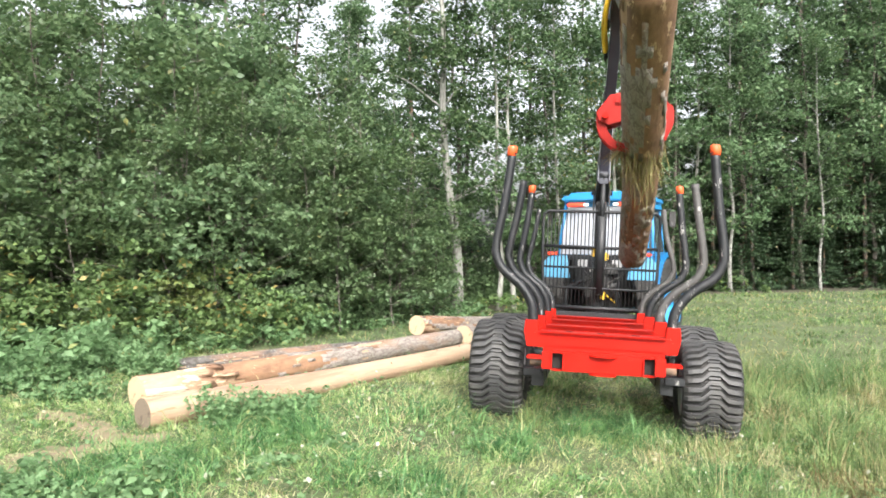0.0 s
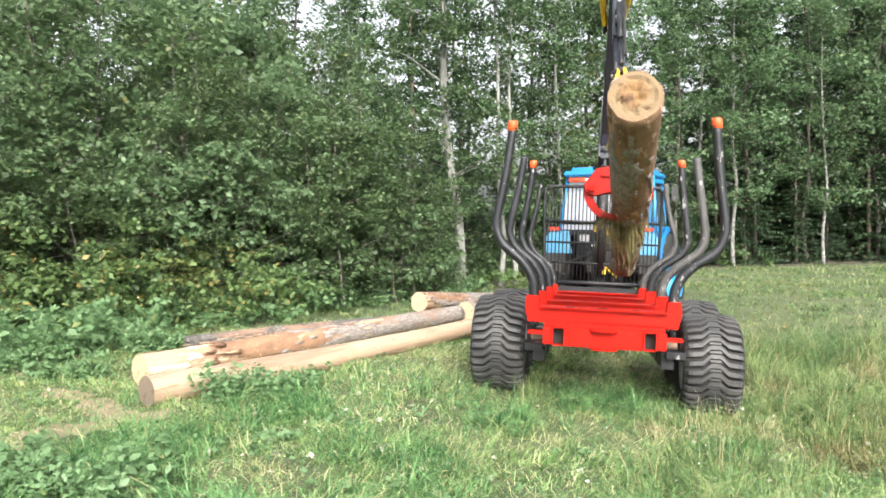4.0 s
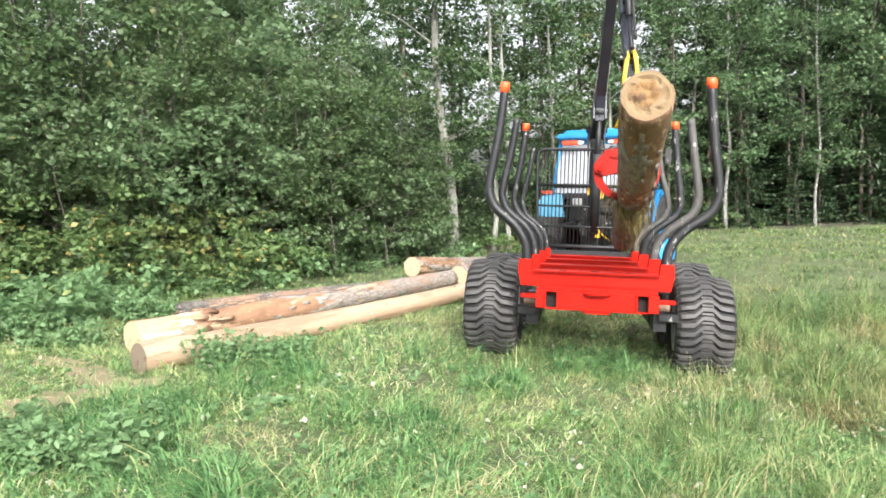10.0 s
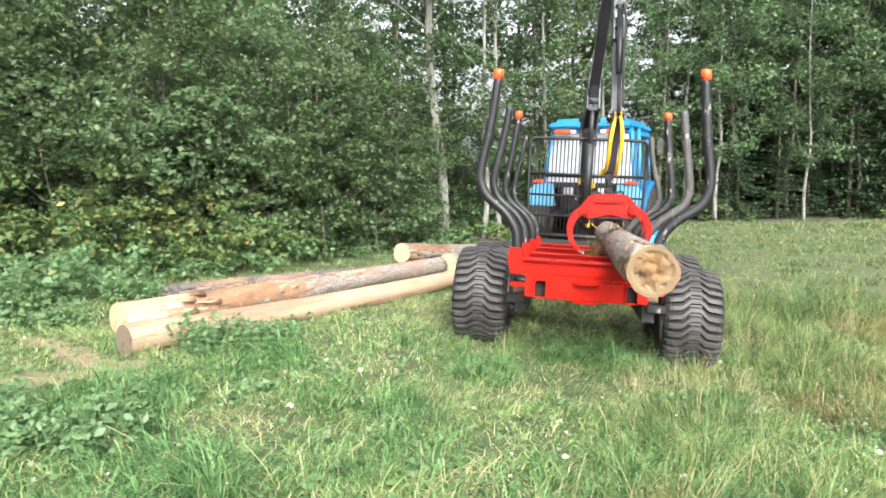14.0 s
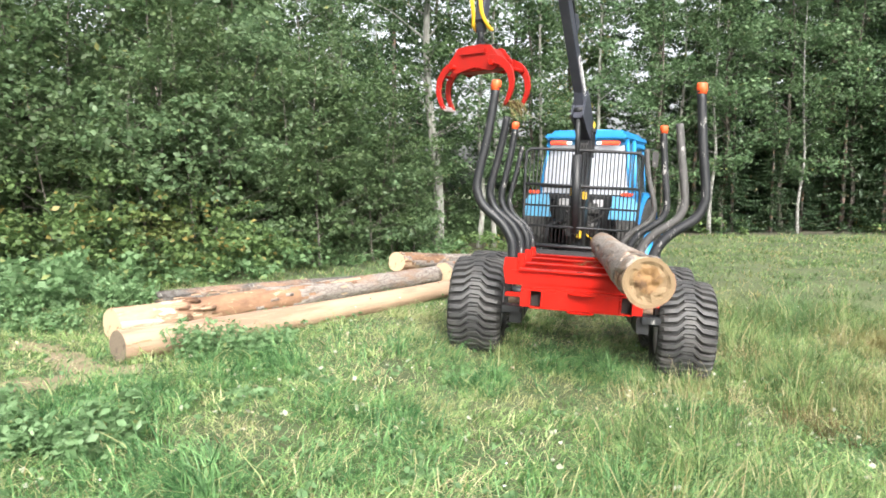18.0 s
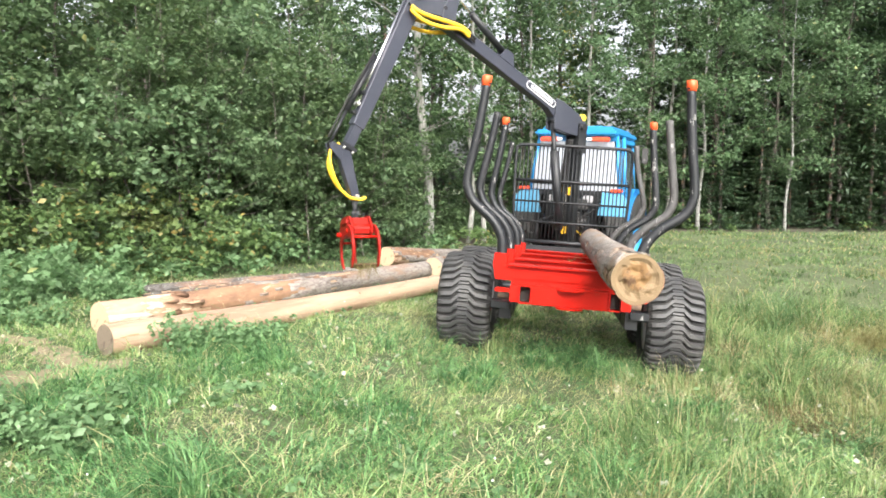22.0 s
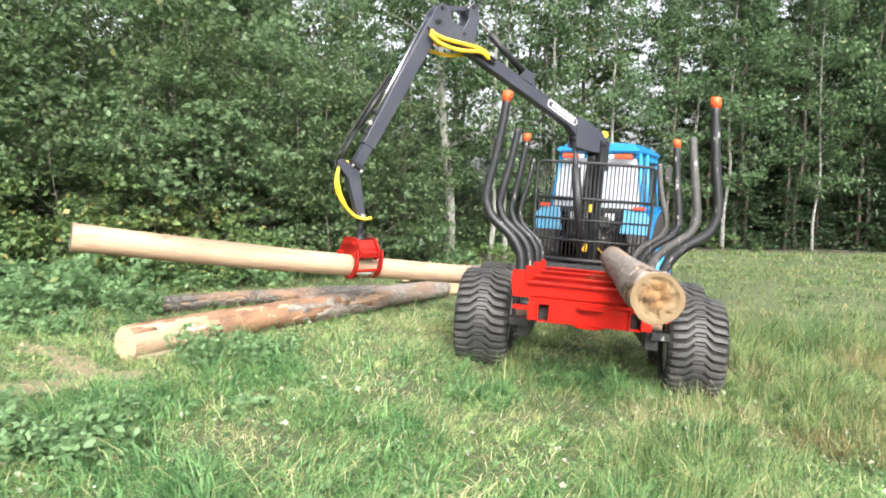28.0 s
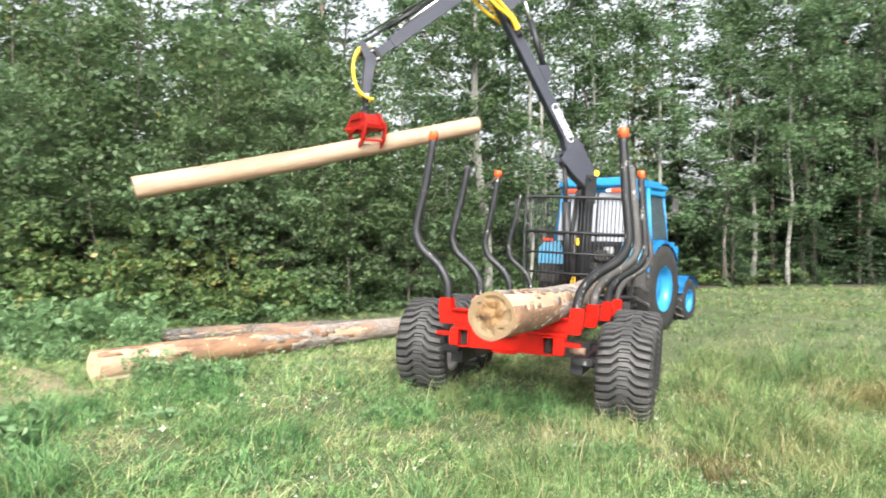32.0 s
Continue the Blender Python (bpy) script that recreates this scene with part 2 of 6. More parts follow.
M_GLASS = surface("dark_tinted_glass", (0.05, 0.07, 0.08), (0.03, 0.04, 0.05), 0.08, 0, 2, 30, 0.0)
M_LAMP_RED = surface("red_lamp_plastic", (0.7, 0.06, 0.03), (0.6, 0.12, 0.05), 0.2, 0, 8, 40, 0.02)
M_WHITE = surface("white_paint", (0.8, 0.8, 0.8), (0.65, 0.65, 0.66), 0.4, 0, 6, 50, 0.03)
# near-black colour that paints the shade inside openings
M_HOLE_SHADE = surface("painted_hole_shade", (0.012, 0.01, 0.01), (0.02, 0.015, 0.012), 0.9, 0, 5, 50, 0.1)
M_WOOD_PALE = surface("grey_peeled_wood", (0.43, 0.33, 0.24), (0.31, 0.19, 0.11), 0.75, 0, 2.6, 24, 0.4, (0.45, 0.7), (1, 0.2, 1), fleck=((0.24, 0.17, 0.12), 0.62))
M_WOOD = surface("peeled_pale_wood", (0.325, 0.228, 0.155), (0.23, 0.143, 0.095), 0.75, 0, 5, 30, 0.8, (0.45, 0.6), (1, 0.14, 1), fleck=((0.26, 0.14, 0.075), 0.64))
M_RUST = surface("rusty_brown_steel", (0.17, 0.1, 0.065), (0.08, 0.06, 0.05), 0.8, 0.1, 9, 60, 0.3)
M_WOOD_BARE = surface("debarked_reddish_wood", (0.37, 0.27, 0.182), (0.265, 0.158, 0.098), 0.75, 0, 4, 22, 0.6, (0.4, 0.62), (1, 0.3, 1), fleck=((0.62, 0.48, 0.34), 0.58))
M_WOOD_WHITE = surface("torn_white_wood", (0.5, 0.41, 0.31), (0.37, 0.27, 0.18), 0.75, 0, 5, 24, 0.5, (0.45, 0.7), (1, 0.15, 1), fleck=((0.33, 0.2, 0.12), 0.64))
M_INNER = surface("reddish_inner_bark", (0.24, 0.135, 0.078), (0.13, 0.072, 0.044), 0.8, 0, 5, 30, 0.8, (0.4, 0.6), (1, 0.35, 1), fleck=((0.45, 0.3, 0.19), 0.58))
M_END = rings("sawn_log_end", (0.42, 0.31, 0.2), (0.3, 0.215, 0.135), (0.18, 0.115, 0.06), 0.57)
# darker, greyer sawn end for the peeled log
M_END_GREY = rings("dark_grey_log_end", (0.15, 0.118, 0.086), (0.11, 0.084, 0.058), (0.07, 0.052, 0.035), 0.55)
M_END_ROT = rings("rotten_log_end", (0.17, 0.115, 0.06), (0.13, 0.085, 0.043), (0.07, 0.035, 0.014), 0.5, (0.165, 0.092, 0.035))
M_BARK = barky("spruce_bark", (0.2, 0.145, 0.105), (0.13, 0.09, 0.06), (0.22, 0.11, 0.05), 17, (1, 0.3, 1), (0.32, 0.3, 0.26))
M_BARK_DARK = barky("dark_spruce_bark", (0.09, 0.082, 0.075), (0.05, 0.04, 0.035), (0.24, 0.14, 0.09))
M_BARK_GREY = barky("grey_flaking_bark", (0.255, 0.225, 0.2), (0.128, 0.102, 0.085), (0.225, 0.149, 0.104), 15, (1, 0.35, 1), (0.4, 0.38, 0.35))
M_ASPEN = barky("grey_aspen_bark", (0.2, 0.205, 0.18), (0.12, 0.11, 0.1), (0.22, 0.22, 0.2), 5, (1, 1, 0.3), (0.38, 0.39, 0.35), 0.4)
M_BIRCH = barky("white_birch_bark", (0.2, 0.2, 0.185), (0.07, 0.065, 0.06), (0.12, 0.12, 0.105), 5, (1, 1, 0.8), (0.2, 0.21, 0.19), 0.3)
M_TWIG = barky("brown_twig_bark", (0.075, 0.065, 0.055), (0.04, 0.03, 0.025), (0.13, 0.11, 0.09), 12, (1, 1, 0.4))
M_LEAF = leafy("alder_leaves", (0.057, 0.108, 0.044), (0.132, 0.197, 0.09), (0.182, 0.196, 0.07), 0.006, 0.48, vary=True)
M_LEAF_ASPEN = leafy("aspen_leaves", (0.0534, 0.109, 0.046), (0.14, 0.216, 0.104), (0.238, 0.255, 0.102), 0.008, 0.46, vary=True)
M_LEAF_YELLOW = leafy("yellowing_birch_leaves", (0.12, 0.16, 0.045), (0.27, 0.29, 0.09), (0.4, 0.34, 0.07), 0.12)
M_LEAF_LOW = leafy("raspberry_leaves", (0.068, 0.12, 0.04), (0.156, 0.234, 0.0858), (0.27, 0.225, 0.075), 0.07, 0.45, patch=((0.192, 0.2, 0.056), 0.54, 0.7))
M_NEEDLE = leafy("spruce_needles", (0.018, 0.042, 0.018), (0.045, 0.085, 0.034), (0.1, 0.08, 0.04), 0.03, 0.1, vary=True)
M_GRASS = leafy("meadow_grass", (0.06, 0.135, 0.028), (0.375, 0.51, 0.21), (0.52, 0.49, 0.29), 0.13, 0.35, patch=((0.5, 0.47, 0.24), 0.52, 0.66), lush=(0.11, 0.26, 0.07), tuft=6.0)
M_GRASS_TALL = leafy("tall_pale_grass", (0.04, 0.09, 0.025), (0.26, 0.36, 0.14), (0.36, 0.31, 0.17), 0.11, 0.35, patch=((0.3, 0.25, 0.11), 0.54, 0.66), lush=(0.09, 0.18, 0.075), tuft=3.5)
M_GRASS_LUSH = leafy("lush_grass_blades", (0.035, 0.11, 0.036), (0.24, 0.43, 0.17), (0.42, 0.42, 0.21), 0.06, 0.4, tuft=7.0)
M_DRY = leafy("dry_straw", (0.4, 0.36, 0.2), (0.62, 0.56, 0.36), (0.3, 0.22, 0.11), 0.2, 0.3)
# withered brown, darkened to carry the shade at the feet of tussocks
M_BROWN_SHADE = leafy("brown_grass_with_shade", (0.07, 0.066, 0.022), (0.2, 0.165, 0.065), (0.12, 0.075, 0.035), 0.25, 0.2)
M_HERB = leafy("nettle_leaves", (0.112, 0.208, 0.088), (0.216, 0.336, 0.168), (0.256, 0.296, 0.12), 0.03, 0.5)
M_PETAL = leafy("white_petals", (0.7, 0.7, 0.66), (0.8, 0.8, 0.78), (0.75, 0.7, 0.75), 0.1, 0.2)
M_WITHERED = leafy("withered_leaves", (0.3, 0.32, 0.24), (0.45, 0.45, 0.37), (0.4, 0.36, 0.26), 0.3, 0.25)
M_STRAW = leafy("torn_grass_roots", (0.12, 0.1, 0.035), (0.28, 0.25, 0.09), (0.1, 0.06, 0.03), 0.3, 0.2)


def soil():
    m = bpy.data.materials.new("meadow_soil")
    m.use_nodes = True
    nt = m.node_tree
    bsdf = nt.nodes["Principled BSDF"]
    co = _coords(nt)
    n1, n2, n3 = _noise(nt, co, 0.8, 5), _noise(nt, co, 14, 5), _noise(nt, co, 90, 3)
    col = _mix(nt, (0.035, 0.055, 0.02), (0.075, 0.095, 0.04), _ramp(nt, n1, 0.35, 0.65))
    col = _mix(nt, col, (0.15, 0.13, 0.075), _ramp(nt, n2, 0.54, 0.74))
    col = _mix(nt, col, (0.08, 0.1, 0.035), _ramp(nt, n3, 0.5, 0.75))
    nt.links.new(col, bsdf.inputs["Base Color"])
    bsdf.inputs["Roughness"].default_value = 0.95
    b = nt.nodes.new("ShaderNodeBump")
    b.inputs["Strength"].default_value, b.inputs["Distance"].default_value = 0.8, 0.03
    nt.links.new(n2, b.inputs["Height"])
    nt.links.new(b.outputs[0], bsdf.inputs["Normal"])
    return m


M_SOIL = soil()
M_LITTER = surface("leaf_litter", (0.05, 0.04, 0.026), (0.03, 0.034, 0.016), 0.95, 0, 0.8, 30, 0.8, (0.4, 0.6), fleck=((0.13, 0.1, 0.06), 0.6))
M_DIRT = surface("trodden_sawdust_soil", (0.22, 0.17, 0.11), (0.15, 0.125, 0.075), 0.95, 0, 2.5, 50, 0.6, (0.4, 0.7), fleck=((0.12, 0.16, 0.05), 0.6))


# ---- mesh helpers ----
def mesh_from(name, verts, faces, material, smooth=False):
    me = bpy.data.meshes.new(name)
    me.from_pydata([tuple(v) for v in verts], [], faces)
    for mt in (material if isinstance(material, (list, tuple)) else [material]):
        me.materials.append(mt)
    if smooth:
        me.shade_smooth()
    return me


def quads(name, pts, material):
    """A mesh of loose quads from an array (n, 4, 3)."""
    n = len(pts)
    me = bpy.data.meshes.new(name)
    me.vertices.add(4 * n)
    me.vertices.foreach_set("co", np.ascontiguousarray(pts, dtype=np.float32).ravel())
    me.loops.add(4 * n)
    me.loops.foreach_set("vertex_index", np.arange(4 * n, dtype=np.int32))
    me.polygons.add(n)
    me.polygons.foreach_set("loop_start", np.arange(0, 4 * n, 4, dtype=np.int32))
    me.materials.append(material)
    me.update(calc_edges=True)
    return me


def empty(name, m=None):
    ob = new(name)
    ob.empty_display_size = 0.2
    if m is not None:
        ob.matrix_world = m
    return ob


def part(name, bm, material, parent, label=""):
    """One mesh object out of a bmesh, under a thing or a part."""
    if isinstance(bm, bpy.types.Mesh):
        me = bm
    else:
        me = bpy.data.meshes.new(name)
        bm.normal_update()
        bm.to_mesh(me)
        bm.free()
    if material is not None and not me.materials:
        me.materials.append(material)
    ob = new(name, me)
    ob.parent = parent
    if label:
        tagged(ob, label)
    return ob


def box(sx, sy, sz, m=None, bevel=0.006):
    bm = bmesh.new()
    bmesh.ops.create_cube(bm, size=1, matrix=Matrix.Diagonal((sx, sy, sz, 1)))
    if bevel:
        bmesh.ops.bevel(bm, geom=bm.edges[:], offset=min(bevel, 0.3 * min(sx, sy, sz)), segments=2, affect="EDGES")
    if m is not None:
        bm.transform(m)
    return bm


def block(x0, x1, y0, y1, z0, z1, bevel=0.006):
    return box(x1 - x0, y1 - y0, z1 - z0, pose((x0 + x1) / 2, (y0 + y1) / 2, (z0 + z1) / 2), bevel)


def tube(points, radii, sides=10, cap=True):
    """A round tube through points."""
    bm = bmesh.new()
    pts = [Vector(p) for p in points]
    if not hasattr(radii, "__len__"):
        radii = [radii] * len(pts)
    up = None
    rings_ = []
    for i, p in enumerate(pts):
        d = (pts[min(i + 1, len(pts) - 1)] - pts[max(i - 1, 0)]).normalized()
        if up is None:
            up = Vector((0, 0, 1)) if abs(d.z) < 0.9 else Vector((1, 0, 0))
        u = (up - d * up.dot(d)).normalized()
        up = u
        v = d.cross(u)
        rings_.append([bm.verts.new(p + radii[i] * (math.cos(a) * u + math.sin(a) * v)) for a in (2 * math.pi * k / sides for k in range(sides))])
    for a, b in zip(rings_, rings_[1:]):
        for k in range(sides):
            f = bm.faces.new((a[k], a[(k + 1) % sides], b[(k + 1) % sides], b[k]))
            f.smooth = True
    if cap:
        bm.faces.new(list(reversed(rings_[0])))
        bm.faces.new(rings_[-1])
    return bm


def rod(a, b, r, sides=10):
    return tube([a, b], r, sides)


def smooth_path(points, steps=6):
    """Catmull-Rom through points."""
    p = [Vector(points[0])] + [Vector(q) for q in points] + [Vector(points[-1])]
    out = []
    for i in range(1, len(p) - 2):
        for k in range(steps):
            t = k / steps
            out.append(0.5 * ((2 * p[i]) + (p[i + 1] - p[i - 1]) * t + (2 * p[i - 1] - 5 * p[i] + 4 * p[i + 1] - p[i + 2]) * t * t + (3 * p[i] - p[i - 1] - 3 * p[i + 1] + p[i + 2]) * t ** 3))
    out.append(p[-2])
    return out


def slab(outline, y0, y1, bevel=0.004):
    """A plate: outline in x and z, from y0 to y1."""
    bm = bmesh.new()
    a = [bm.verts.new((x, y0, z)) for x, z in outline]
    b = [bm.verts.new((x, y1, z)) for x, z in outline]
    bm.faces.new(a)
    bm.faces.new(list(reversed(b)))
    n = len(a)
    for i in range(n):
        bm.faces.new((a[i], b[i], b[(i + 1) % n], a[(i + 1) % n]))
    bmesh.ops.recalc_face_normals(bm, faces=bm.faces[:])
    if bevel:
        bmesh.ops.bevel(bm, geom=[e for e in bm.edges if e.calc_face_angle(0) > 0.6], offset=bevel, segments=1, affect="EDGES")
    return bm


def lathe(profile, sides=40, axis="X"):
    """A body of revolution about x: profile of (x, r)."""
    bm = bmesh.new()
    rs = []
    for k in range(sides):
        a = 2 * math.pi * k / sides
        rs.append([bm.verts.new((x, r * math.cos(a), r * math.sin(a))) for x, r in profile])
    for k in range(sides):
        a, b = rs[k], rs[(k + 1) % sides]
        for i in range(len(profile) - 1):
            f = bm.faces.new((a[i], a[i + 1], b[i + 1], b[i]))
            f.smooth = True
    return bm


def joined(*bms):
    out = bms[0]
    for b in bms[1:]:
        me = bpy.data.meshes.new("tmp")
        b.to_mesh(me)
        b.free()
        out.from_mesh(me)
        bpy.data.meshes.remove(me)
    return out


def n3(x, y, z=0.0):
    return noise.noise(Vector((x, y, z)))


# ---- ground ----
def ease(u):
    u = min(max(u, 0.0), 1.0)
    return u * u * (3 - 2 * u)


def gz(x, y):
    """Height of the meadow: it dips under the trailer, most under its right wheels, and rises to the forest."""
    far = min(max((y - 4.0) / 15.0, 0), 1.4)
    right = min(max((x + 2.0) / 9.0, 0), 1.3)
    left = min(max((-x - 4.0) / 6.0, 0), 1)
    dip = (0.19 * ease((x + 2.0) / 0.9) + 0.2 * ease((x + 0.9) / 1.8)) * (0.35 + 0.65 * ease((y + 4.5) / 4.0)) * (1 - ease((y - 2.0) / 5.0))
    hollow = 0.3 * math.exp(-((x + 1.7) ** 2 + (y - 9.4) ** 2) / 7.0)
    return -0.02 - dip - hollow + 0.06 * far * right + 0.15 * left + 0.035 * n3(x * 0.5, y * 0.5) + 0.02 * n3(x * 1.7, y * 1.7)


def ground_sheet():
    xs = np.concatenate([[-3000, -800, -200, -80, -40], np.arange(-22, 32.1, 0.5), [45, 80, 200, 800, 3000]])
    ys = np.concatenate([[-3000, -800, -200, -80, -40], np.arange(-14, 44.1, 0.5), [60, 100, 250, 800, 3000]])
    verts = [(x, y, gz(max(-22, min(32, x)), max(-14, min(44, y)))) for y in ys for x in xs]
    nx = len(xs)
    faces = [(j * nx + i, j * nx + i + 1, (j + 1) * nx + i + 1, (j + 1) * nx + i) for j in range(len(ys) - 1) for i in range(nx - 1)]
    return tagged(new("ground", mesh_from("ground", verts, faces, M_SOIL, True)), "grassy meadow ground sloping gently at a forest edge", "ground", kind="structure")


ground_sheet()

# ---- forestry trailer (its own axes: y forward, z up) ----
TRAILER = Matrix.Translation((-0.05, 0, 0)) @ pose(0, 0, 0, 0, 0, 0.9) @ pose(0, 0, 0, 0, 3.0, 0) @ pose(0, 0, 0, -3.0, 0, 0)
WHEEL_R, WHEEL_W, WHEEL_SIZE = 0.435, 0.5, 1.15
AXLES = (0.85, 2.08)


def tyre_mesh():
    w, r = WHEEL_W / 2, WHEEL_R
    prof = [(-w * 0.82, 0.225), (-w * 0.97, 0.27), (-w * 1.03, 0.33), (-w * 0.99, 0.385), (-w * 0.86, r - 0.034), (-w * 0.4, r - 0.02), (0, r - 0.016), (w * 0.4, r - 0.02),
            (w * 0.86, r - 0.034), (w * 0.99, 0.385), (w * 1.03, 0.33), (w * 0.97, 0.27), (w * 0.82, 0.225)]
    return lathe(prof, 56)


def tread_mesh():
    """Wavy bars across the tread, with short blocks on the crown between them."""
    verts, faces = [], []
    n = 36

    def radius(x):
        u = abs(x) / (WHEEL_W / 2)
        return WHEEL_R - 0.016 - 0.016 * u ** 4 - (0.05 * max(0, u - 0.86) / 0.14 if u > 0.86 else 0)

    def strip(xs, centre, half, height):
        base = len(verts)
        for x in xs:
            r0 = radius(x)
            a = centre(x)
            for da, dr in ((-half * 1.25, -0.004), (-half, height), (half, height), (half * 1.25, -0.004)):
                rr = r0 + dr
                verts.append((x, rr * math.cos(a + da), rr * math.sin(a + da)))
        m = len(xs)
        for i in range(m - 1):
            for j in range(3):
                p = base + 4 * i + j
                faces.append((p, p + 1, p + 5, p + 4))
        faces.append((base, base + 1, base + 2, base + 3))
        e = base + 4 * (m - 1)
        faces.append((e + 3, e + 2, e + 1, e))

    us = (-1.0, -0.88, -0.75, -0.6, -0.44, -0.26, -0.16, 0.16, 0.26, 0.44, 0.6, 0.75, 0.88, 1.0)
    for k in range(n):
        a0 = 2 * math.pi * k / n

        def wave(x, a0=a0):
            u = abs(x) / (WHEEL_W / 2)
            return a0 + 0.15 * min(1.0, max(0.0, (u - 0.16) / 0.3)) + 0.05 * max(0, u - 0.6)
        strip([WHEEL_W / 2 * u for u in us], wave, 0.04, 0.028)
        strip([WHEEL_W / 2 * u for u in (-0.2, 0.0, 0.2)], lambda x, a0=a0: a0 + math.pi / n, 0.022, 0.022)
    me = mesh_from("tread", verts, faces, M_RUBBER)
    return me


def wheel(parent, m, outer):
    """A wide flotation wheel; outer: +1 or -1, the side of its dished rim."""
    # carcass darker than the bars, so shade between them is painted in
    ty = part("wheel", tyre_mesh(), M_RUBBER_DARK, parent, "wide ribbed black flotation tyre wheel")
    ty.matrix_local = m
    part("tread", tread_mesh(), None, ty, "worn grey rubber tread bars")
    s = outer
    rim = lathe([(s * 0.2, 0.232), (s * 0.225, 0.236), (s * 0.215, 0.215), (s * 0.12, 0.2), (s * 0.06, 0.17), (s * 0.06, 0.07), (s * 0.1, 0.065), (s * 0.1, 0.0)], 28)
    part("rim", rim, M_RIM, ty, "dusty grey steel rim")
    part("inner_rim", lathe([(-s * 0.2, 0.232), (-s * 0.225, 0.236), (-s * 0.2, 0.2), (-s * 0.04, 0.19), (-s * 0.03, 0.0)], 28), M_RIM, ty)
    for k in range(6):
        a = k * math.pi / 3
        part("wheel_bolt", rod((s * 0.06, 0.11 * math.cos(a), 0.11 * math.sin(a)), (s * 0.09, 0.11 * math.cos(a), 0.11 * math.sin(a)), 0.012, 6), M_STEEL, ty)
    for ob in (ty, *ty.children):
        ob.data.transform(Matrix.Diagonal((1.1, WHEEL_SIZE, WHEEL_SIZE, 1)))
    return ty


trailer = tagged(empty("forestry_trailer", TRAILER), "red and black forestry timber trailer standing on grass", "trailer")
for sx in (-1, 1):
    for wy in AXLES:
        wheel(trailer, pose(sx * 1.06 + 0.005, wy, 0.22 - 0.045 * sx + (0.055 + 0.03 * sx if wy > 1 else 0)) @ pose(0, 0, 0, 7 * sx + 20 * wy, 0, 0), sx)
    # walking beam and stub axles
    part("bogie_beam", block(sx * 0.62 - 0.06, sx * 0.62 + 0.06, 0.36, 2.55, 0.16, 0.32), M_BLACK, trailer)
    for wy in AXLES:
        part("axle_stub", rod((sx * 0.55, wy, 0.245 + (0.08 if wy > 1 else 0)), (sx * 0.95, wy, 0.245 + (0.08 if wy > 1 else 0)), 0.06, 14), M_BLACK, trailer)
    part("beam_end_plate", block(sx * 0.68 - 0.08, sx * 0.68 + 0.1, 0.28, 0.38, 0.27, 0.34), M_POST, trailer, "grey bogie end plate")
    part("axle_bracket", rod((sx * 0.55, 0.33, 0.4), (sx * 0.7, 0.33, 0.4), 0.04, 12), M_RUST, trailer, "rusty axle bracket")
part("chassis_beam", block(-0.13, 0.13, 0.05, 4.9, 0.36, 0.6), M_RED, trailer)
part("drawbar", block(-0.09, 0.09, 4.9, 6.0, 0.4, 0.55), M_BLACK, trailer)
part("cross_axle", block(-0.62, 0.62, 1.3, 1.48, 0.22, 0.4), M_BLACK, trailer)


def rear_bumper():
    """A red hollow box with two square pockets and a rolled step in the middle."""
    # face plates round the pockets
    xs = [(-0.56, -0.466), (0.466, 0.56)]
    body = part("rear_bumper", block(-0.364, 0.364, -0.1, 0.04, 0.375, 0.552), M_RED, trailer)
    for a, b in xs:
        part("bumper_end", block(a, b, -0.1, 0.04, 0.385, 0.548), M_RED, body)
    for x in (-0.415, 0.415):
        for z in (0.375, 0.538):
            part("pocket_lip", block(x - 0.051, x + 0.051, -0.1, 0.04, z, z + 0.014, 0.002), M_RED, body)
    part("bumper_web", block(-0.56, 0.56, 0.045, 0.06, 0.5, 0.6, 0), M_RED, body)
    # dark blocks fill the pockets, their inner shade painted on
    for x in (-0.415, 0.415):
        part("pocket", block(x - 0.05, x + 0.05, -0.02, 0.03, 0.39, 0.537, 0), M_HOLE_SHADE, body, "pocket filled with a block painted dark as shade")
        for dx in (-0.054, 0.054):
            part("pocket_edge", block(x + dx - 0.006, x + dx + 0.006, -0.13, -0.095, 0.385, 0.55, 0.002), M_RED, body)
    for sx in (-1, 1):
        part("bumper_flange", block(sx * 0.62 - 0.085, sx * 0.62 + 0.085, -0.09, 0.04, 0.47, 0.505), M_RED, body)
    pts = [(0.125 * math.sin(a), -0.1 - 0.075 * math.cos(a)) for a in [math.pi * (k / 12 - 0.5) for k in range(13)]]
    for z0, z1 in ((0.528, 0.545), (0.36, 0.377)):
        top = bmesh.new()
        lo = [top.verts.new((x, y, z0)) for x, y in pts]
        hi = [top.verts.new((x, y, z1)) for x, y in pts]
        top.faces.new(lo)
        top.faces.new(list(reversed(hi)))
        for i in range(len(pts)):
            j = (i + 1) % len(pts)
            top.faces.new((lo[i], lo[j], hi[j], hi[i]))
        bmesh.ops.recalc_face_normals(top, faces=top.faces[:])
        part("step_plate", top, M_RED, body)


rear_bumper()

BUNKS = [0.12, 1.3, 2.72, 4.05]
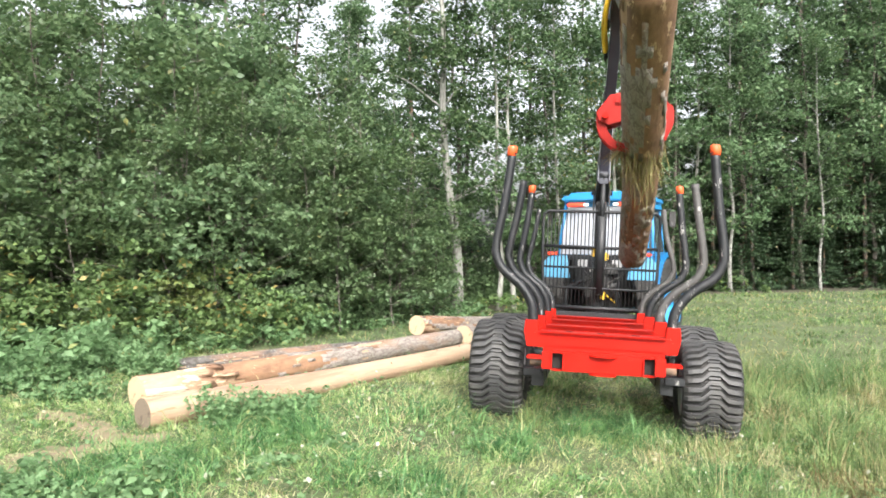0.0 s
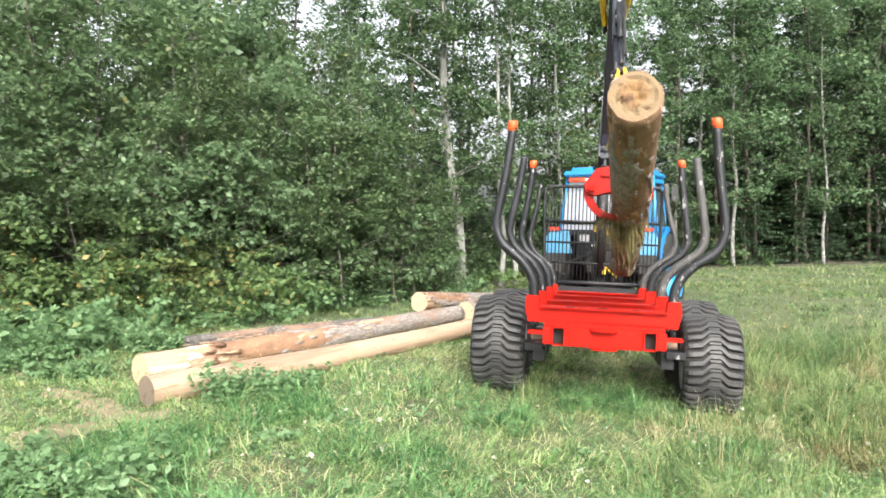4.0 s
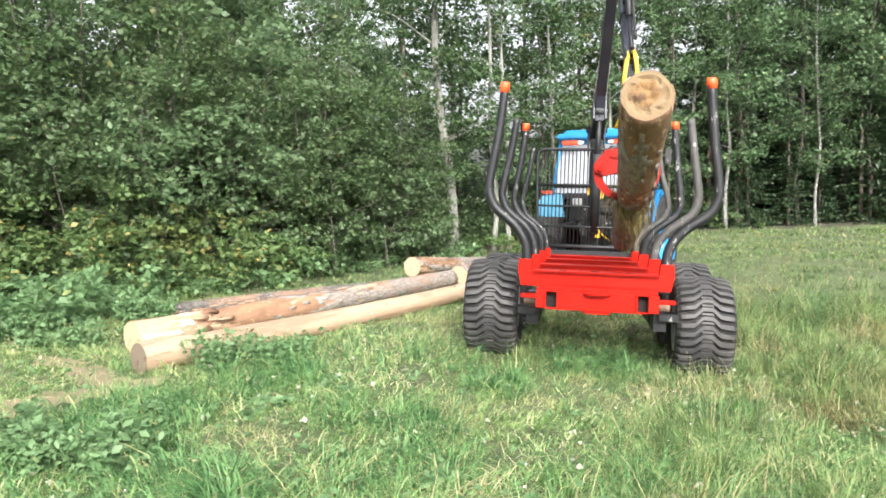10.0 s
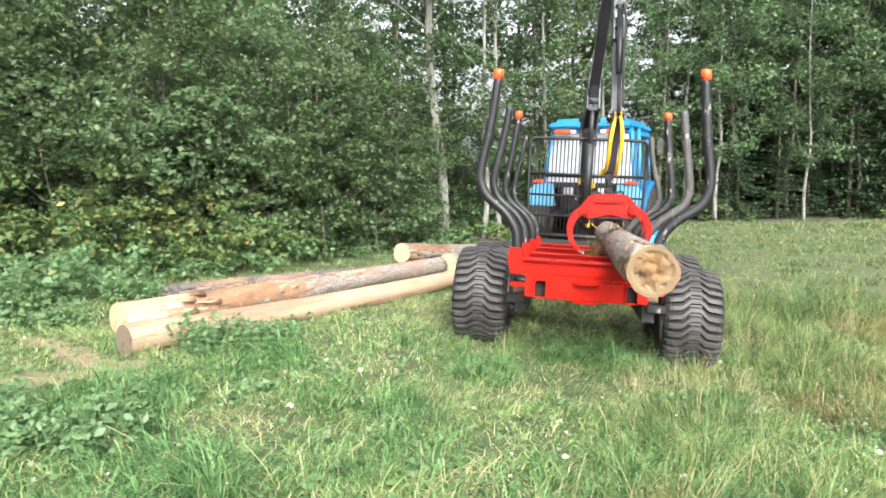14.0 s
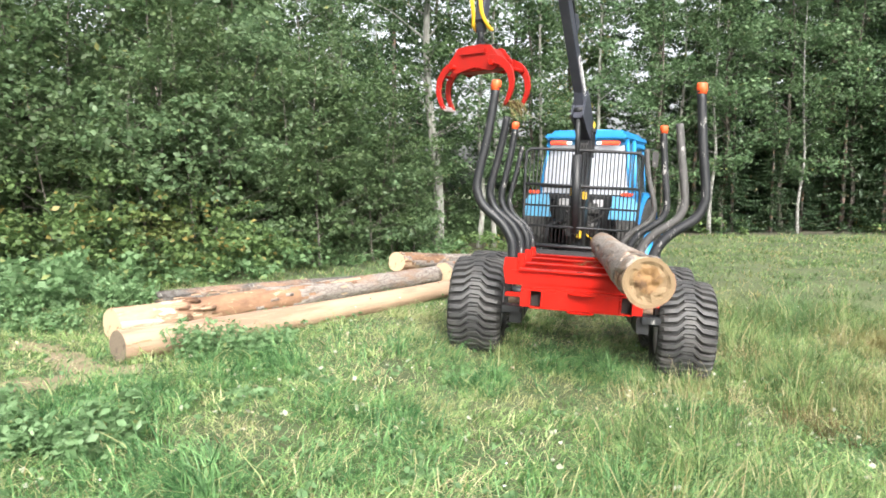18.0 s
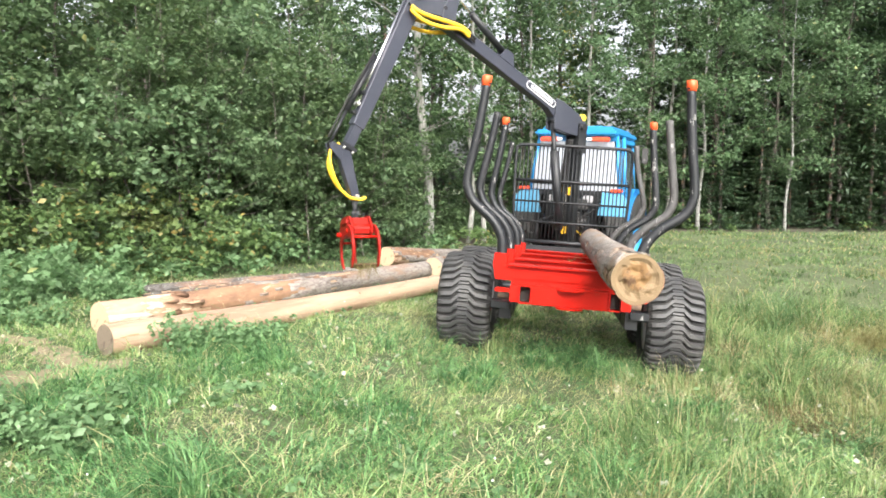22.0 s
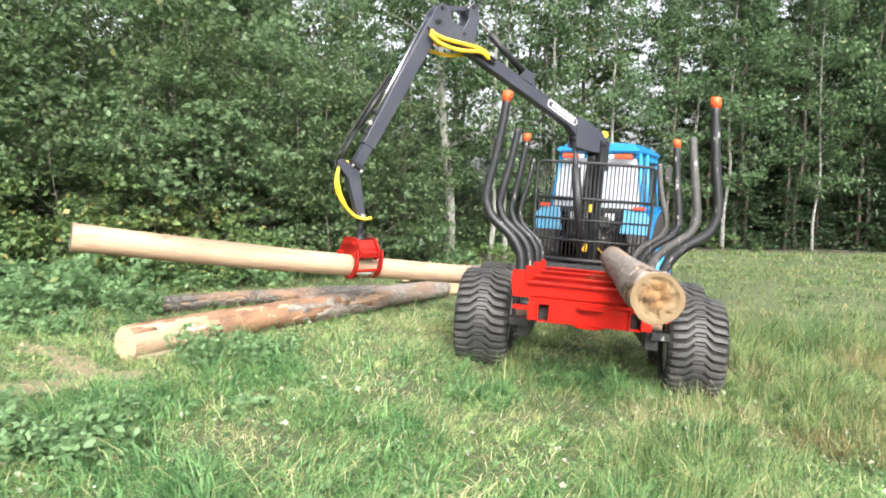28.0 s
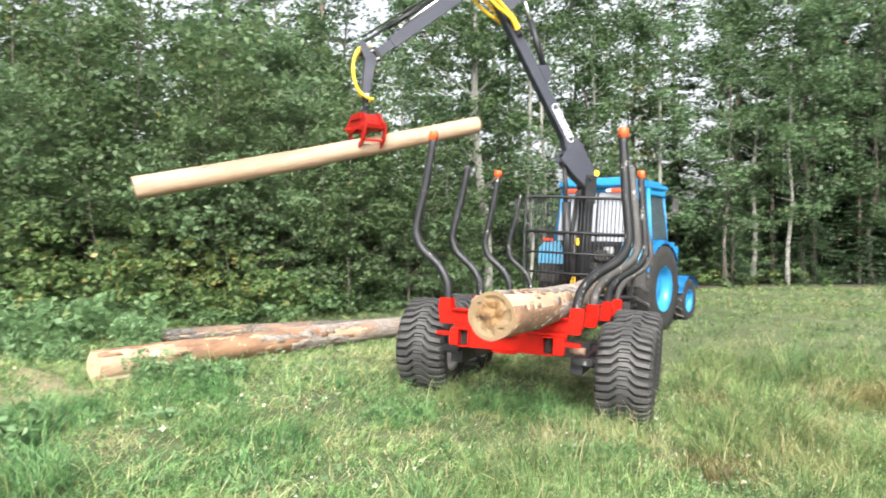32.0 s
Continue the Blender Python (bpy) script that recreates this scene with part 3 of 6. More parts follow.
# post tips: x and z at the top on either side
TIPS = [(-0.944, 0.956, 2.52, 2.55), (-0.93, 0.95, 2.42, 2.42), (-0.944, 0.956, 2.50, 2.53), (-0.93, 0.9, 2.4, 2.44)]
for i, (by, (xl, xr, zl, zr)) in enumerate(zip(BUNKS, TIPS)):
    w = 0.075
    part("bunk", joined(block(-0.66, 0.62, by - w, by + w, 0.575, 0.72), block(-0.6, 0.57, by - w - 0.05, by + w + 0.05, 0.715, 0.73, 0.003)), M_RED, trailer, "red steel bunk crossbeam with scraped paint")
    # slots are flat dark plates, the shade of a hole painted on the bunk
    if i == 0:
        for x in (-0.32, -0.02, 0.3):
            part("slot", block(x - 0.035, x + 0.035, by - 0.03, by + 0.03, 0.727, 0.733, 0), M_HOLE_SHADE, trailer)
    for sx, tx, tz in ((-1, xl, zl), (1, xr, zr)):
        dx = 0.045 if sx > 0 else 0.0   # the sockets on this side sit a little further in
        o = [(sx * (0.6 - dx), 0.575), (sx * (0.72 - dx), 0.575), (sx * (0.75 - dx), 0.72), (sx * (0.74 - dx), 0.83), (sx * (0.62 - dx), 0.83), (sx * (0.61 - dx), 0.73)]
        part("post_socket", slab(o, by - 0.065, by + 0.065), M_RED, trailer, "red welded post socket")
        out = abs(tx)
        path = smooth_path([(sx * (0.67 - dx), by, 0.66), (sx * (0.675 - dx), by, 0.86), (sx * (0.7 - 0.8 * dx), by, 1.0), (sx * (0.8 - 0.5 * dx), by, 1.15), (sx * 0.98, by, 1.3), (sx * 1.05, by, 1.42), (sx * 1.065, by, 1.56), (sx * (out + 0.05), by, 2.0), (sx * out, by, tz - 0.06)], 5)
        bare = i == 1 or i == 3
        p = part("post", tube(path, [(0.05 if i < 3 else 0.043) * (1 - 0.14 * k / (len(path) - 1)) for k in range(len(path))], 12), M_GREY_POST if (bare and sx > 0) else M_POST, trailer, "bent grey steel post with no cap" if bare and sx > 0 else "bent black steel side post")
        if not bare:
            cap = tube([(sx * (out + 0.006), by, tz - 0.09), (sx * (out + 0.005), by, tz - 0.06), (sx * (out + 0.005), by, tz - 0.055), (sx * out, by, tz + 0.0), (sx * out, by, tz + 0.008)], [0.046, 0.046, 0.05, 0.047, 0.042], 12)
            part("cap", cap, M_ORANGE, p, "orange plastic end cap")

# headboard grid
HB = 4.2
hb_frame = smooth_path([(-0.8, HB, 0.78), (-0.85, HB, 1.4), (-0.87, HB, 2.2), (-0.83, HB, 2.3), (-0.75, HB, 2.33), (0.0, HB, 2.335), (0.75, HB, 2.33), (0.83, HB, 2.3), (0.87, HB, 2.2), (0.85, HB, 1.4), (0.8, HB, 0.78)], 5)
grid = part("headboard", tube(hb_frame, 0.024, 8), M_BLACK, trailer, "black steel headboard grid")
for z, r in ((1.79, 0.022), (1.47, 0.016), (1.16, 0.016), (0.86, 0.03)):
    part("rail", rod((-0.86, HB, z), (0.86, HB, z), r, 8), M_BLACK, grid)
for k in range(29):
    x = -0.8 + 1.6 * k / 28
    part("bar", rod((x, HB + 0.012, 0.8), (x, HB + 0.012, 2.33), 0.009, 6), M_BLACK, grid)
part("headboard_foot", block(-0.8, 0.8, HB - 0.05, HB + 0.05, 0.62, 0.8), M_BLACK, trailer)

# ---- tractor ----
TRACTOR = Matrix.Translation((-0.06, 5.7, -0.12)) @ pose(0, 0, 0, 0, 1.5, -16.5)


def tractor_wheel(parent, m, r, w, s, name, lugs):
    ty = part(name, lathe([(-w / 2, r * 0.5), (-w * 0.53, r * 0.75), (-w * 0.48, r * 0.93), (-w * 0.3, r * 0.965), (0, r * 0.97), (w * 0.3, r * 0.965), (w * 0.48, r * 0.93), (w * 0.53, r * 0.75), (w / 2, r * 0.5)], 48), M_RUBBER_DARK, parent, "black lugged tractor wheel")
    ty.matrix_local = m
    verts, faces = [], []
    for k in range(lugs):
        for sg in (-1, 1):
            a0 = 2 * math.pi * (k + (0.5 if sg > 0 else 0)) / lugs
            b = len(verts)
            for x, a in ((0.0, a0), (sg * w * 0.5, a0 + 0.16)):
                rr = r * (0.97 if x == 0 else 0.93)
                for da, h in ((-0.04, 0), (-0.03, 0.035), (0.03, 0.035), (0.04, 0)):
                    verts.append((x, (rr + h) * math.cos(a + da), (rr + h) * math.sin(a + da)))
            for j in range(3):
                faces.append((b + j, b + j + 1, b + j + 5, b + j + 4))
            faces += [(b, b + 1, b + 2, b + 3), (b + 7, b + 6, b + 5, b + 4)]
    part("tread", mesh_from("tread", verts, faces, M_RUBBER), None, ty)
    part("rim", lathe([(s * w * 0.45, r * 0.52), (s * w * 0.51, r * 0.5), (s * w * 0.3, r * 0.46), (s * w * 0.1, r * 0.42), (s * w * 0.12, r * 0.2), (s * w * 0.2, r * 0.18), (s * w * 0.2, 0)], 30), M_BLUE, ty, "bright blue wheel rim")
    return ty


tractor = tagged(empty("tractor", TRACTOR), "bright blue farm tractor with a boxy cab hitched to the trailer", "tractor")


def tractor_cab():
    zr = 2.63
    # cab shell: corner pillars lean inwards towards the roof
    lo, hi, rear, front = 0.78, 0.66, 0.05, 1.5
    part("cab_roof", joined(box(1.42, 1.62, 0.1, pose(0, 0.78, zr - 0.09), 0.05), box(1.24, 1.4, 0.09, pose(0, 0.8, zr - 0.02), 0.04)), M_BLUE, tractor, "blue rounded cab roof")
    # hatch in a paler blue than the roof around it
    part("roof_hatch", box(0.7, 0.6, 0.05, pose(0, 0.75, zr + 0.035), 0.02), M_BLUE_DULL, tractor, "pale blue roof hatch")
    for sx in (-1, 1):
        part("rear_pillar", tube([(sx * lo, rear + 0.02, 1.55), (sx * (hi + 0.02), rear + 0.1, zr - 0.12)], 0.032, 8), M_BLUE, tractor)
        part("door_pillar", tube([(sx * (lo + 0.02), 0.55, 1.3), (sx * (hi + 0.03), 0.6, zr - 0.12)], 0.035, 8), M_BLUE, tractor)
        part("front_pillar", tube([(sx * (lo - 0.04), front, 1.3), (sx * (hi - 0.02), front - 0.06, zr - 0.12)], 0.04, 8), M_BLUE, tractor)
        part("side_window", mesh_from("side_window", [(sx * (lo - 0.005), 0.1, 1.6), (sx * (lo - 0.005), 0.54, 1.5), (sx * hi, 0.6, zr - 0.15), (sx * hi, 0.15, zr - 0.15)], [(0, 1, 2, 3)], M_GLASS), None, tractor, "dark side window")
        d = part("cab_door", box(0.05, 0.9, 0.5, pose(sx * (lo - 0.01), 1.02, 1.3), 0.02), M_BLUE, tractor, "blue cab door with a large window")
        part("door_header", box(0.05, 0.9, 0.09, pose(sx * (hi + 0.02), 1.02, zr - 0.2), 0.02), M_BLUE, tractor)
        part("door_pane", mesh_from("door_pane", [(sx * (lo - 0.015), 0.58, 1.5), (sx * (lo - 0.015), 1.46, 1.5), (sx * (hi + 0.0), 1.42, zr - 0.2), (sx * (hi + 0.0), 0.62, zr - 0.2)], [(0, 1, 2, 3)], M_GLASS), None, d)
        # work lamps under the roof edge and tail lamps on the fenders
        part("rear_lamp", box(0.33, 0.05, 0.075, pose(sx * 0.44, -0.03, zr - 0.2), 0.02), M_LAMP_RED, tractor, "red and white rear lamp")
        part("lamp_glass", box(0.09, 0.02, 0.05, pose(sx * 0.26, -0.05, zr - 0.2), 0.005), M_WHITE, tractor)
        part("tail_lamp", box(0.2, 0.06, 0.06, pose(sx * 0.8, -0.18, 1.58), 0.015), M_LAMP_RED, tractor, "orange red tail lamp")
        # rear fender: curved blue plate over the wheel
        bm = bmesh.new()
        rr = 0.86
        prev = None
        for k in range(13):
            a = radians(25 + 130 * k / 12)
            row = [bm.verts.new((sx * x, 0.62 - rr * math.cos(a) * 0.98, 0.78 + rr * math.sin(a) * 0.98)) for x in (0.62, 0.8, 0.98, 1.02)]
            row[-1].co.z -= 0.07
            if prev:
                for j in range(3):
                    bm.faces.new((prev[j], prev[j + 1], row[j + 1], row[j]))
            prev = row
        bmesh.ops.solidify(bm, geom=bm.faces[:], thickness=0.02)
        part("rear_fender", bm, M_BLUE, tractor, "blue curved rear fender")
        part("fender_plate", slab([(sx * 0.5, 1.16), (sx * 0.99, 1.16), (sx * 0.99, 1.42), (sx * 0.88, 1.53), (sx * 0.56, 1.55)], -0.17, -0.13), M_BLUE_DULL, tractor, "faded blue rear fender plate")
        part("fender_base", slab([(sx * 0.66, 0.84), (sx * 0.97, 0.84), (sx * 0.97, 1.16), (sx * 0.62, 1.16)], -0.16, -0.12), M_GREY_POST, tractor, "grey lower fender plate")
        part("mirror_arm", rod((sx * 0.68, 1.4, 2.38), (sx * 0.9, 1.36, 2.4), 0.012, 6), M_BLACK, tractor)
        part("mirror", box(0.11, 0.04, 0.28, pose(sx * 0.92, 1.36, 2.22), 0.015), M_GREY_POST, tractor, "pale wing mirror on an arm")
        tractor_wheel(tractor, pose(sx * 0.82, 0.62, 0.78), 0.78, 0.4, sx, "rear_wheel", 20)
        tractor_wheel(tractor, pose(sx * 0.7, 2.6, 0.44), 0.44, 0.24, sx, "front_wheel", 16)
        bm = bmesh.new()
        prev = None
        for k in range(9):
            a = radians(20 + 130 * k / 8)
            row = [bm.verts.new((sx * x, 2.6 - 0.49 * math.cos(a), 0.44 + 0.49 * math.sin(a))) for x in (0.56, 0.84)]
            if prev:
                bm.faces.new((prev[0], prev[1], row[1], row[0]))
            prev = row
        bmesh.ops.solidify(bm, geom=bm.faces[:], thickness=0.015)
        part("front_fender", bm, M_BLUE, tractor, "blue front mudguard")
    # rear window in two panes; the sky's reflection is painted on as a pale colour
    for x0, x1 in ((-0.75, -0.02), (0.02, 0.75)):
        part("rear_window", mesh_from("rear_window", [(x0, rear + 0.012, 1.7), (x1, rear + 0.012, 1.7), (x1 * 0.86, rear + 0.075, 2.41), (x0 * 0.86, rear + 0.075, 2.41)], [(0, 1, 2, 3)], M_PANE_SKY), None, tractor, "rear window pane painted pale as reflected sky")
        part("lower_window", mesh_from("lower_window", [(x0, rear + 0.005, 1.57), (x1, rear + 0.005, 1.57), (x1 * 0.99, rear + 0.01, 1.66), (x0 * 0.99, rear + 0.01, 1.66)], [(0, 1, 2, 3)], M_PANE_SKY), None, tractor, "narrow lower rear window pane")
    part("window_bar", tube([(0, rear, 1.56), (0, rear + 0.07, 2.47)], 0.016, 8), M_BLACK, tractor)
    part("window_rail", tube([(-0.76, rear, 1.68), (0.76, rear, 1.68)], 0.02, 8), M_BLACK, tractor)
    part("window_header", box(1.34, 0.05, 0.1, pose(0, rear + 0.075, 2.455), 0.015), M_BLUE, tractor)
    part("window_sill", block(-0.72, 0.72, rear - 0.02, rear + 0.08, 1.46, 1.565, 0.02), M_BLACK, tractor)
    part("cab_rear_panel", block(-0.5, 0.5, rear, rear + 0.06, 0.95, 1.5, 0.02), M_BLACK, tractor, "dark rear panel with levers and hoses")
    part("hydraulic_unit", joined(block(-0.2, 0.2, -0.25, 0.05, 0.85, 1.2), rod((-0.3, -0.2, 1.0), (0.35, -0.2, 1.05), 0.05), block(0.12, 0.3, -0.2, 0.02, 1.25, 1.42)), M_GREY_POST, tractor, "pale metal hydraulic unit")
    for k in range(9):
        r = random.Random(70 + k)
        x0, x1 = r.uniform(-0.45, 0.45), r.uniform(-0.45, 0.45)
        z0, z1 = r.uniform(0.7, 1.0), r.uniform(1.15, 1.5)
        part("tractor_hose", tube(smooth_path([(x0, -0.1, z0), ((x0 + x1) / 2 + r.uniform(-0.1, 0.1), -0.3, (z0 + z1) / 2), (x1, -0.02, z1)], 5), 0.014, 6), M_YELLOW if k == 4 else M_RUBBER_DARK, tractor)
    for sx in (-1, 1):
        part("lift_arm", tube([(sx * 0.3, 0.0, 1.1), (sx * 0.42, -0.5, 1.02), (sx * 0.44, -0.6, 0.6)], [0.035, 0.03, 0.025], 8), M_BLACK, tractor)
        part("coupler", rod((sx * 0.12, -0.06, 1.3), (sx * 0.12, -0.16, 1.3), 0.03, 8), M_STEEL, tractor)
        part("side_box", box(0.16, 0.08, 0.12, pose(sx * 0.3, -0.06, 1.42), 0.01), M_RIM, tractor, "pale grey box on the rear of the cab")
    part("rear_axle", joined(rod((-0.85, 0.62, 0.78), (0.85, 0.62, 0.78), 0.13, 12), block(-0.3, 0.3, 0.1, 1.2, 0.5, 1.0, 0.03)), M_BLACK, tractor)
    part("cab_floor", block(-0.6, 0.6, 0.1, 1.5, 0.98, 1.06), M_BLACK, tractor)
    part("windscreen", mesh_from("windscreen", [(-0.7, 1.5, 1.5), (0.7, 1.5, 1.5), (0.62, 1.45, 2.49), (-0.62, 1.45, 2.49)], [(0, 1, 2, 3)], M_GLASS), None, tractor)
    part("bonnet", box(0.75, 1.75, 0.62, pose(0, 2.4, 1.25), 0.08), M_BLUE, tractor, "blue engine bonnet")
    part("engine_block", block(-0.28, 0.28, 1.3, 3.3, 0.5, 1.0, 0.03), M_BLACK, tractor)
    part("front_axle", rod((-0.68, 2.6, 0.44), (0.68, 2.6, 0.44), 0.07, 10), M_BLACK, tractor)


tractor_cab()


# ---- logs: axis along their own y, from y = 0 (near, sawn end) ----
def log_thing(name, length, r0, r1, wood, end, bark, cover, seed, label, rough_end=0.0, group="", inner=None, knobbly=0.03):
    """A log with sawn ends, knots, bark left on where cover() says so, and thin torn inner bark where inner() does."""
    ob = tagged(empty(name), label, "log", group)
    rnd = random.Random(seed)
    nl, ns = max(12, int(length / 0.12)), 28
    ox = rnd.uniform(0, 50)

    def rad(i, a):
        y = length * i / nl
        r = r0 + (r1 - r0) * i / nl
        c, s = math.cos(a), math.sin(a)
        return r * (1 + 0.05 * n3(c * 1.2 + ox, y * 0.9, s * 1.2) + knobbly * n3(c * 4 + ox, y * 3, s * 4))
    bend = 0.012 * length

    def centre(i):
        u = i / nl
        return bend * math.sin(math.pi * u) * math.cos(ox), bend * math.sin(math.pi * u) * math.sin(ox) * 0.4
    verts, faces = [], []
    for i in range(nl + 1):
        cx, cz = centre(i)
        for k in range(ns):
            a = 2 * math.pi * k / ns
            r = rad(i, a)
            verts.append((cx + r * math.cos(a), length * i / nl, cz + r * math.sin(a)))
    for i in range(nl):
        for k in range(ns):
            faces.append((i * ns + k, i * ns + (k + 1) % ns, (i + 1) * ns + (k + 1) % ns, (i + 1) * ns + k))
    part("stem", mesh_from("stem", verts, faces, wood, True), None, ob)
    # sawn faces in rings, the heart broken and uneven where it is rotten
    for which, i in ((0, 0), (1, nl)):
        v, f = [], []
        cx, cz = centre(i)
        nr = 7
        for q in range(nr + 1):
            for k in range(ns):
                a = 2 * math.pi * k / ns
                r = rad(i, a) * q / nr
                dep = 0.0
                if which == 0 and rough_end:
                    h = n3(math.cos(a) * r * 18 + ox, math.sin(a) * r * 18, 3.1)
                    dep = rough_end * max(0, h + 0.25) * (1 if q < nr - 1 else 0)
                v.append((cx + r * math.cos(a), length * which + (dep if which == 0 else 0), cz + r * math.sin(a)))
        for q in range(nr):
            for k in range(ns):
                f.append((q * ns + k, q * ns + (k + 1) % ns, (q + 1) * ns + (k + 1) % ns, (q + 1) * ns + k))
        part("sawn_end", mesh_from("sawn_end", v, f, end), None, ob)
    # bark left on in patches, as shells of their own thickness
    def shell(share, t, shift, rag):
        v, f, used = [], [], {}

        def vert(i, k, out):
            key = (i, k % ns, out)
            if key not in used:
                cx, cz = centre(i)
                a = 2 * math.pi * (k % ns) / ns
                r = rad(i, a) + (t * (1 + 0.6 * n3(math.cos(a) * 6, i * 0.7, math.sin(a) * 6 + ox)) if out else 0.001)
                used[key] = len(v)
                v.append((cx + r * math.cos(a), min(length, max(0, length * i / nl + (0.03 * n3(i * 1.7, k * 1.3, ox) if 0 < i < nl else 0))), cz + r * math.sin(a)))
            return used[key]
        keep = set()
        for i in range(nl):
            for k in range(ns):
                a = 2 * math.pi * k / ns
                c = share(i / nl, a) if callable(share) else share
                if n3(math.cos(a) * 1.3 + ox + shift, i * 0.16, math.sin(a) * 1.3 + 7) * 0.9 + rag * n3(math.cos(a) * 5, i * 0.9, math.sin(a) * 5 + ox) + 0.06 * rnd.uniform(-1, 1) + 0.5 < c:
                    keep.add((i, k))
        for i, k in sorted(keep):
            f.append((vert(i, k, 1), vert(i, k + 1, 1), vert(i + 1, k + 1, 1), vert(i + 1, k, 1)))
            for (di, dk), e in (((-1, 0), ((i, k), (i, k + 1))), ((1, 0), ((i + 1, k + 1), (i + 1, k))), ((0, -1), ((i + 1, k), (i, k))), ((0, 1), ((i, k + 1), (i + 1, k + 1)))):
                if (i + di, (k + dk) % ns) not in keep:
                    (a1, b1), (a2, b2) = e
                    f.append((vert(a1, b1, 1), vert(a1, b1, 0), vert(a2, b2, 0), vert(a2, b2, 1)))
        return v, f
    if inner is not None:
        v, f = shell(inner, 0.006, 11.0, 0.45)
        if f:
            part("inner_bark", mesh_from("inner_bark", v, f, M_INNER, True), None, ob, "torn reddish brown inner bark")
    if callable(cover) or cover > 0:
        v, f = shell(cover, 0.012, 0.0, 0.5)
        if f:
            part("bark", mesh_from("bark", v, f, bark, True), None, ob, "flaking grey brown bark")
    # knots
    for _ in range(int(length * 2)):
        i, a = rnd.randint(2, nl - 2), rnd.uniform(0, 6.28)
        cx, cz = centre(i)
        r = rad(i, a)
        d = Vector((math.cos(a), 0, math.sin(a)))
        p = Vector((cx, length * i / nl, cz)) + d * (r - 0.01)
        part("knot", tube([p, p + d * rnd.uniform(0.015, 0.03)], [0.02, 0.014], 6), wood, ob)
    return ob


def along(near, far, spin=0.0):
    """Pose of a log from its near end's centre to its far end's."""
    n, f = Vector(near), Vector(far)
    return Matrix.Translation(n) @ (f - n).to_track_quat("Y", "Z").to_matrix().to_4x4() @ pose(0, 0, 0, 0, spin, 0)


log_loaded = log_thing("rotten_log", 5.2, 0.166, 0.152, M_WOOD_PALE, M_END_ROT, M_BARK_GREY, lambda u, a: (0.12 if u < 0.12 else 0.52 + 0.25 * u) + 0.32 * math.cos(a - 3.05), 3, "rotten hearted spruce log with flaking bark and a sawn end", 0.035, "timber logs",
                       lambda u, a: 0.6 - 0.45 * math.cos(a - 2.27))
log_pale = log_thing("peeled_log", 4.8, 0.142, 0.12, M_WOOD, M_END_GREY, M_BARK, 0, 8, "pale peeled spruce log with smooth yellowish wood", 0.0, "timber logs")
log_split = log_thing("damaged_log", 5.5, 0.16, 0.125, M_WOOD_BARE, M_END, M_BARK_GREY, lambda u, a: -0.5 + 2.3 * u, 15, "damaged spruce log half stripped of bark, lying in grass", 0.0, "timber logs", lambda u, a: 0.15 + 1.6 * ease((u - 0.12) / 0.15) * (1 - ease((u - 0.4) / 0.2)), 0.1)


def torn_slab():
    """White wood laid bare along the near end of the damaged log, with a ragged far edge."""
    v, f = [], []
    nu, na = 10, 9
    for i in range(nu + 1):
        for k in range(na + 1):
            a = radians(-22 + 62 * k / na - 14 * i / nu)
            ln = 0.62 + 0.16 * n3(k * 0.9, 3.0) - 0.3 * abs(k / na - 0.35)
            r = 0.174 + 0.006 * n3(i * 0.8, k * 0.7) - (0.03 if k in (0, na) or i == nu else 0.0)
            v.append((r * math.cos(a), 0.003 + ln * i / nu, r * math.sin(a)))
    for i in range(nu):
        for k in range(na):
            f.append((i * (na + 1) + k, i * (na + 1) + k + 1, (i + 1) * (na + 1) + k + 1, (i + 1) * (na + 1) + k))
    part("torn_slab", mesh_from("torn_slab", v, f, M_WOOD_WHITE, True), None, log_split, "strip of white freshly torn wood")
    for k in range(7):
        r = random.Random(90 + k)
        a, y0 = radians(r.uniform(0, 100)), r.uniform(0.75, 1.15)
        d = Vector((math.cos(a), 0, math.sin(a)))
        p = d * 0.15 + Vector((0, y0, 0))
        part("splinter", tube([p, p + d * 0.03 + Vector((0, -0.1, 0)), p + d * 0.045 + Vector((0, -0.22, 0))], [0.03, 0.02, 0.004], 6), M_INNER if k % 2 else M_WOOD_BARE, log_split)


torn_slab()
log_thin = log_thing("thin_log", 3.4, 0.095, 0.075, M_WOOD_BARE, M_END, M_BARK_DARK, 1.15, 21, "thin dark barked log lying in the grass", 0.0, "timber logs")
log_c = log_thing("barked_log", 4.3, 0.175, 0.15, M_WOOD_BARE, M_END, M_BARK_GREY, lambda u, a: 0.2 + 1.6 * u, 28, "grey barked log with a pale sawn end lying on grass", 0.0, "timber logs", 0.75)
log_d = log_thing("short_log", 3.2, 0.16, 0.15, M_WOOD_BARE, M_END, M_BARK_GREY, 0.75, 35, "barked log with a pale sawn end behind the trailer wheel", 0.0, "timber logs", 0.5)

log_thin.matrix_world = along((-5.29, 1.19, 0.11), (-3.14, 3.82, 0.1))
log_c.matrix_world = along((-3.3, 5.66, 0.2), (-1.95, 9.7, -0.14))
log_d.matrix_world = along((-2.22, 4.54, 0.16), (-1.48, 7.6, 0.0))


# ---- timber crane (in the trailer's axes) ----
PIV = Vector((0.0, 4.45, 2.66))
BOOM, STICK, KNUCKLE, BEND = 3.4, 1.97, 0.75, 30.0
crane = tagged(empty("timber_crane", TRAILER.copy()), "dark grey hydraulic timber crane standing behind the trailer headboard", "crane")


def swing(s):
    """Slewing: the crane's own x points outwards along the boom; s degrees from straight back towards the left."""
    return pose(0, 0, 0, 0, 0, -90 - s)


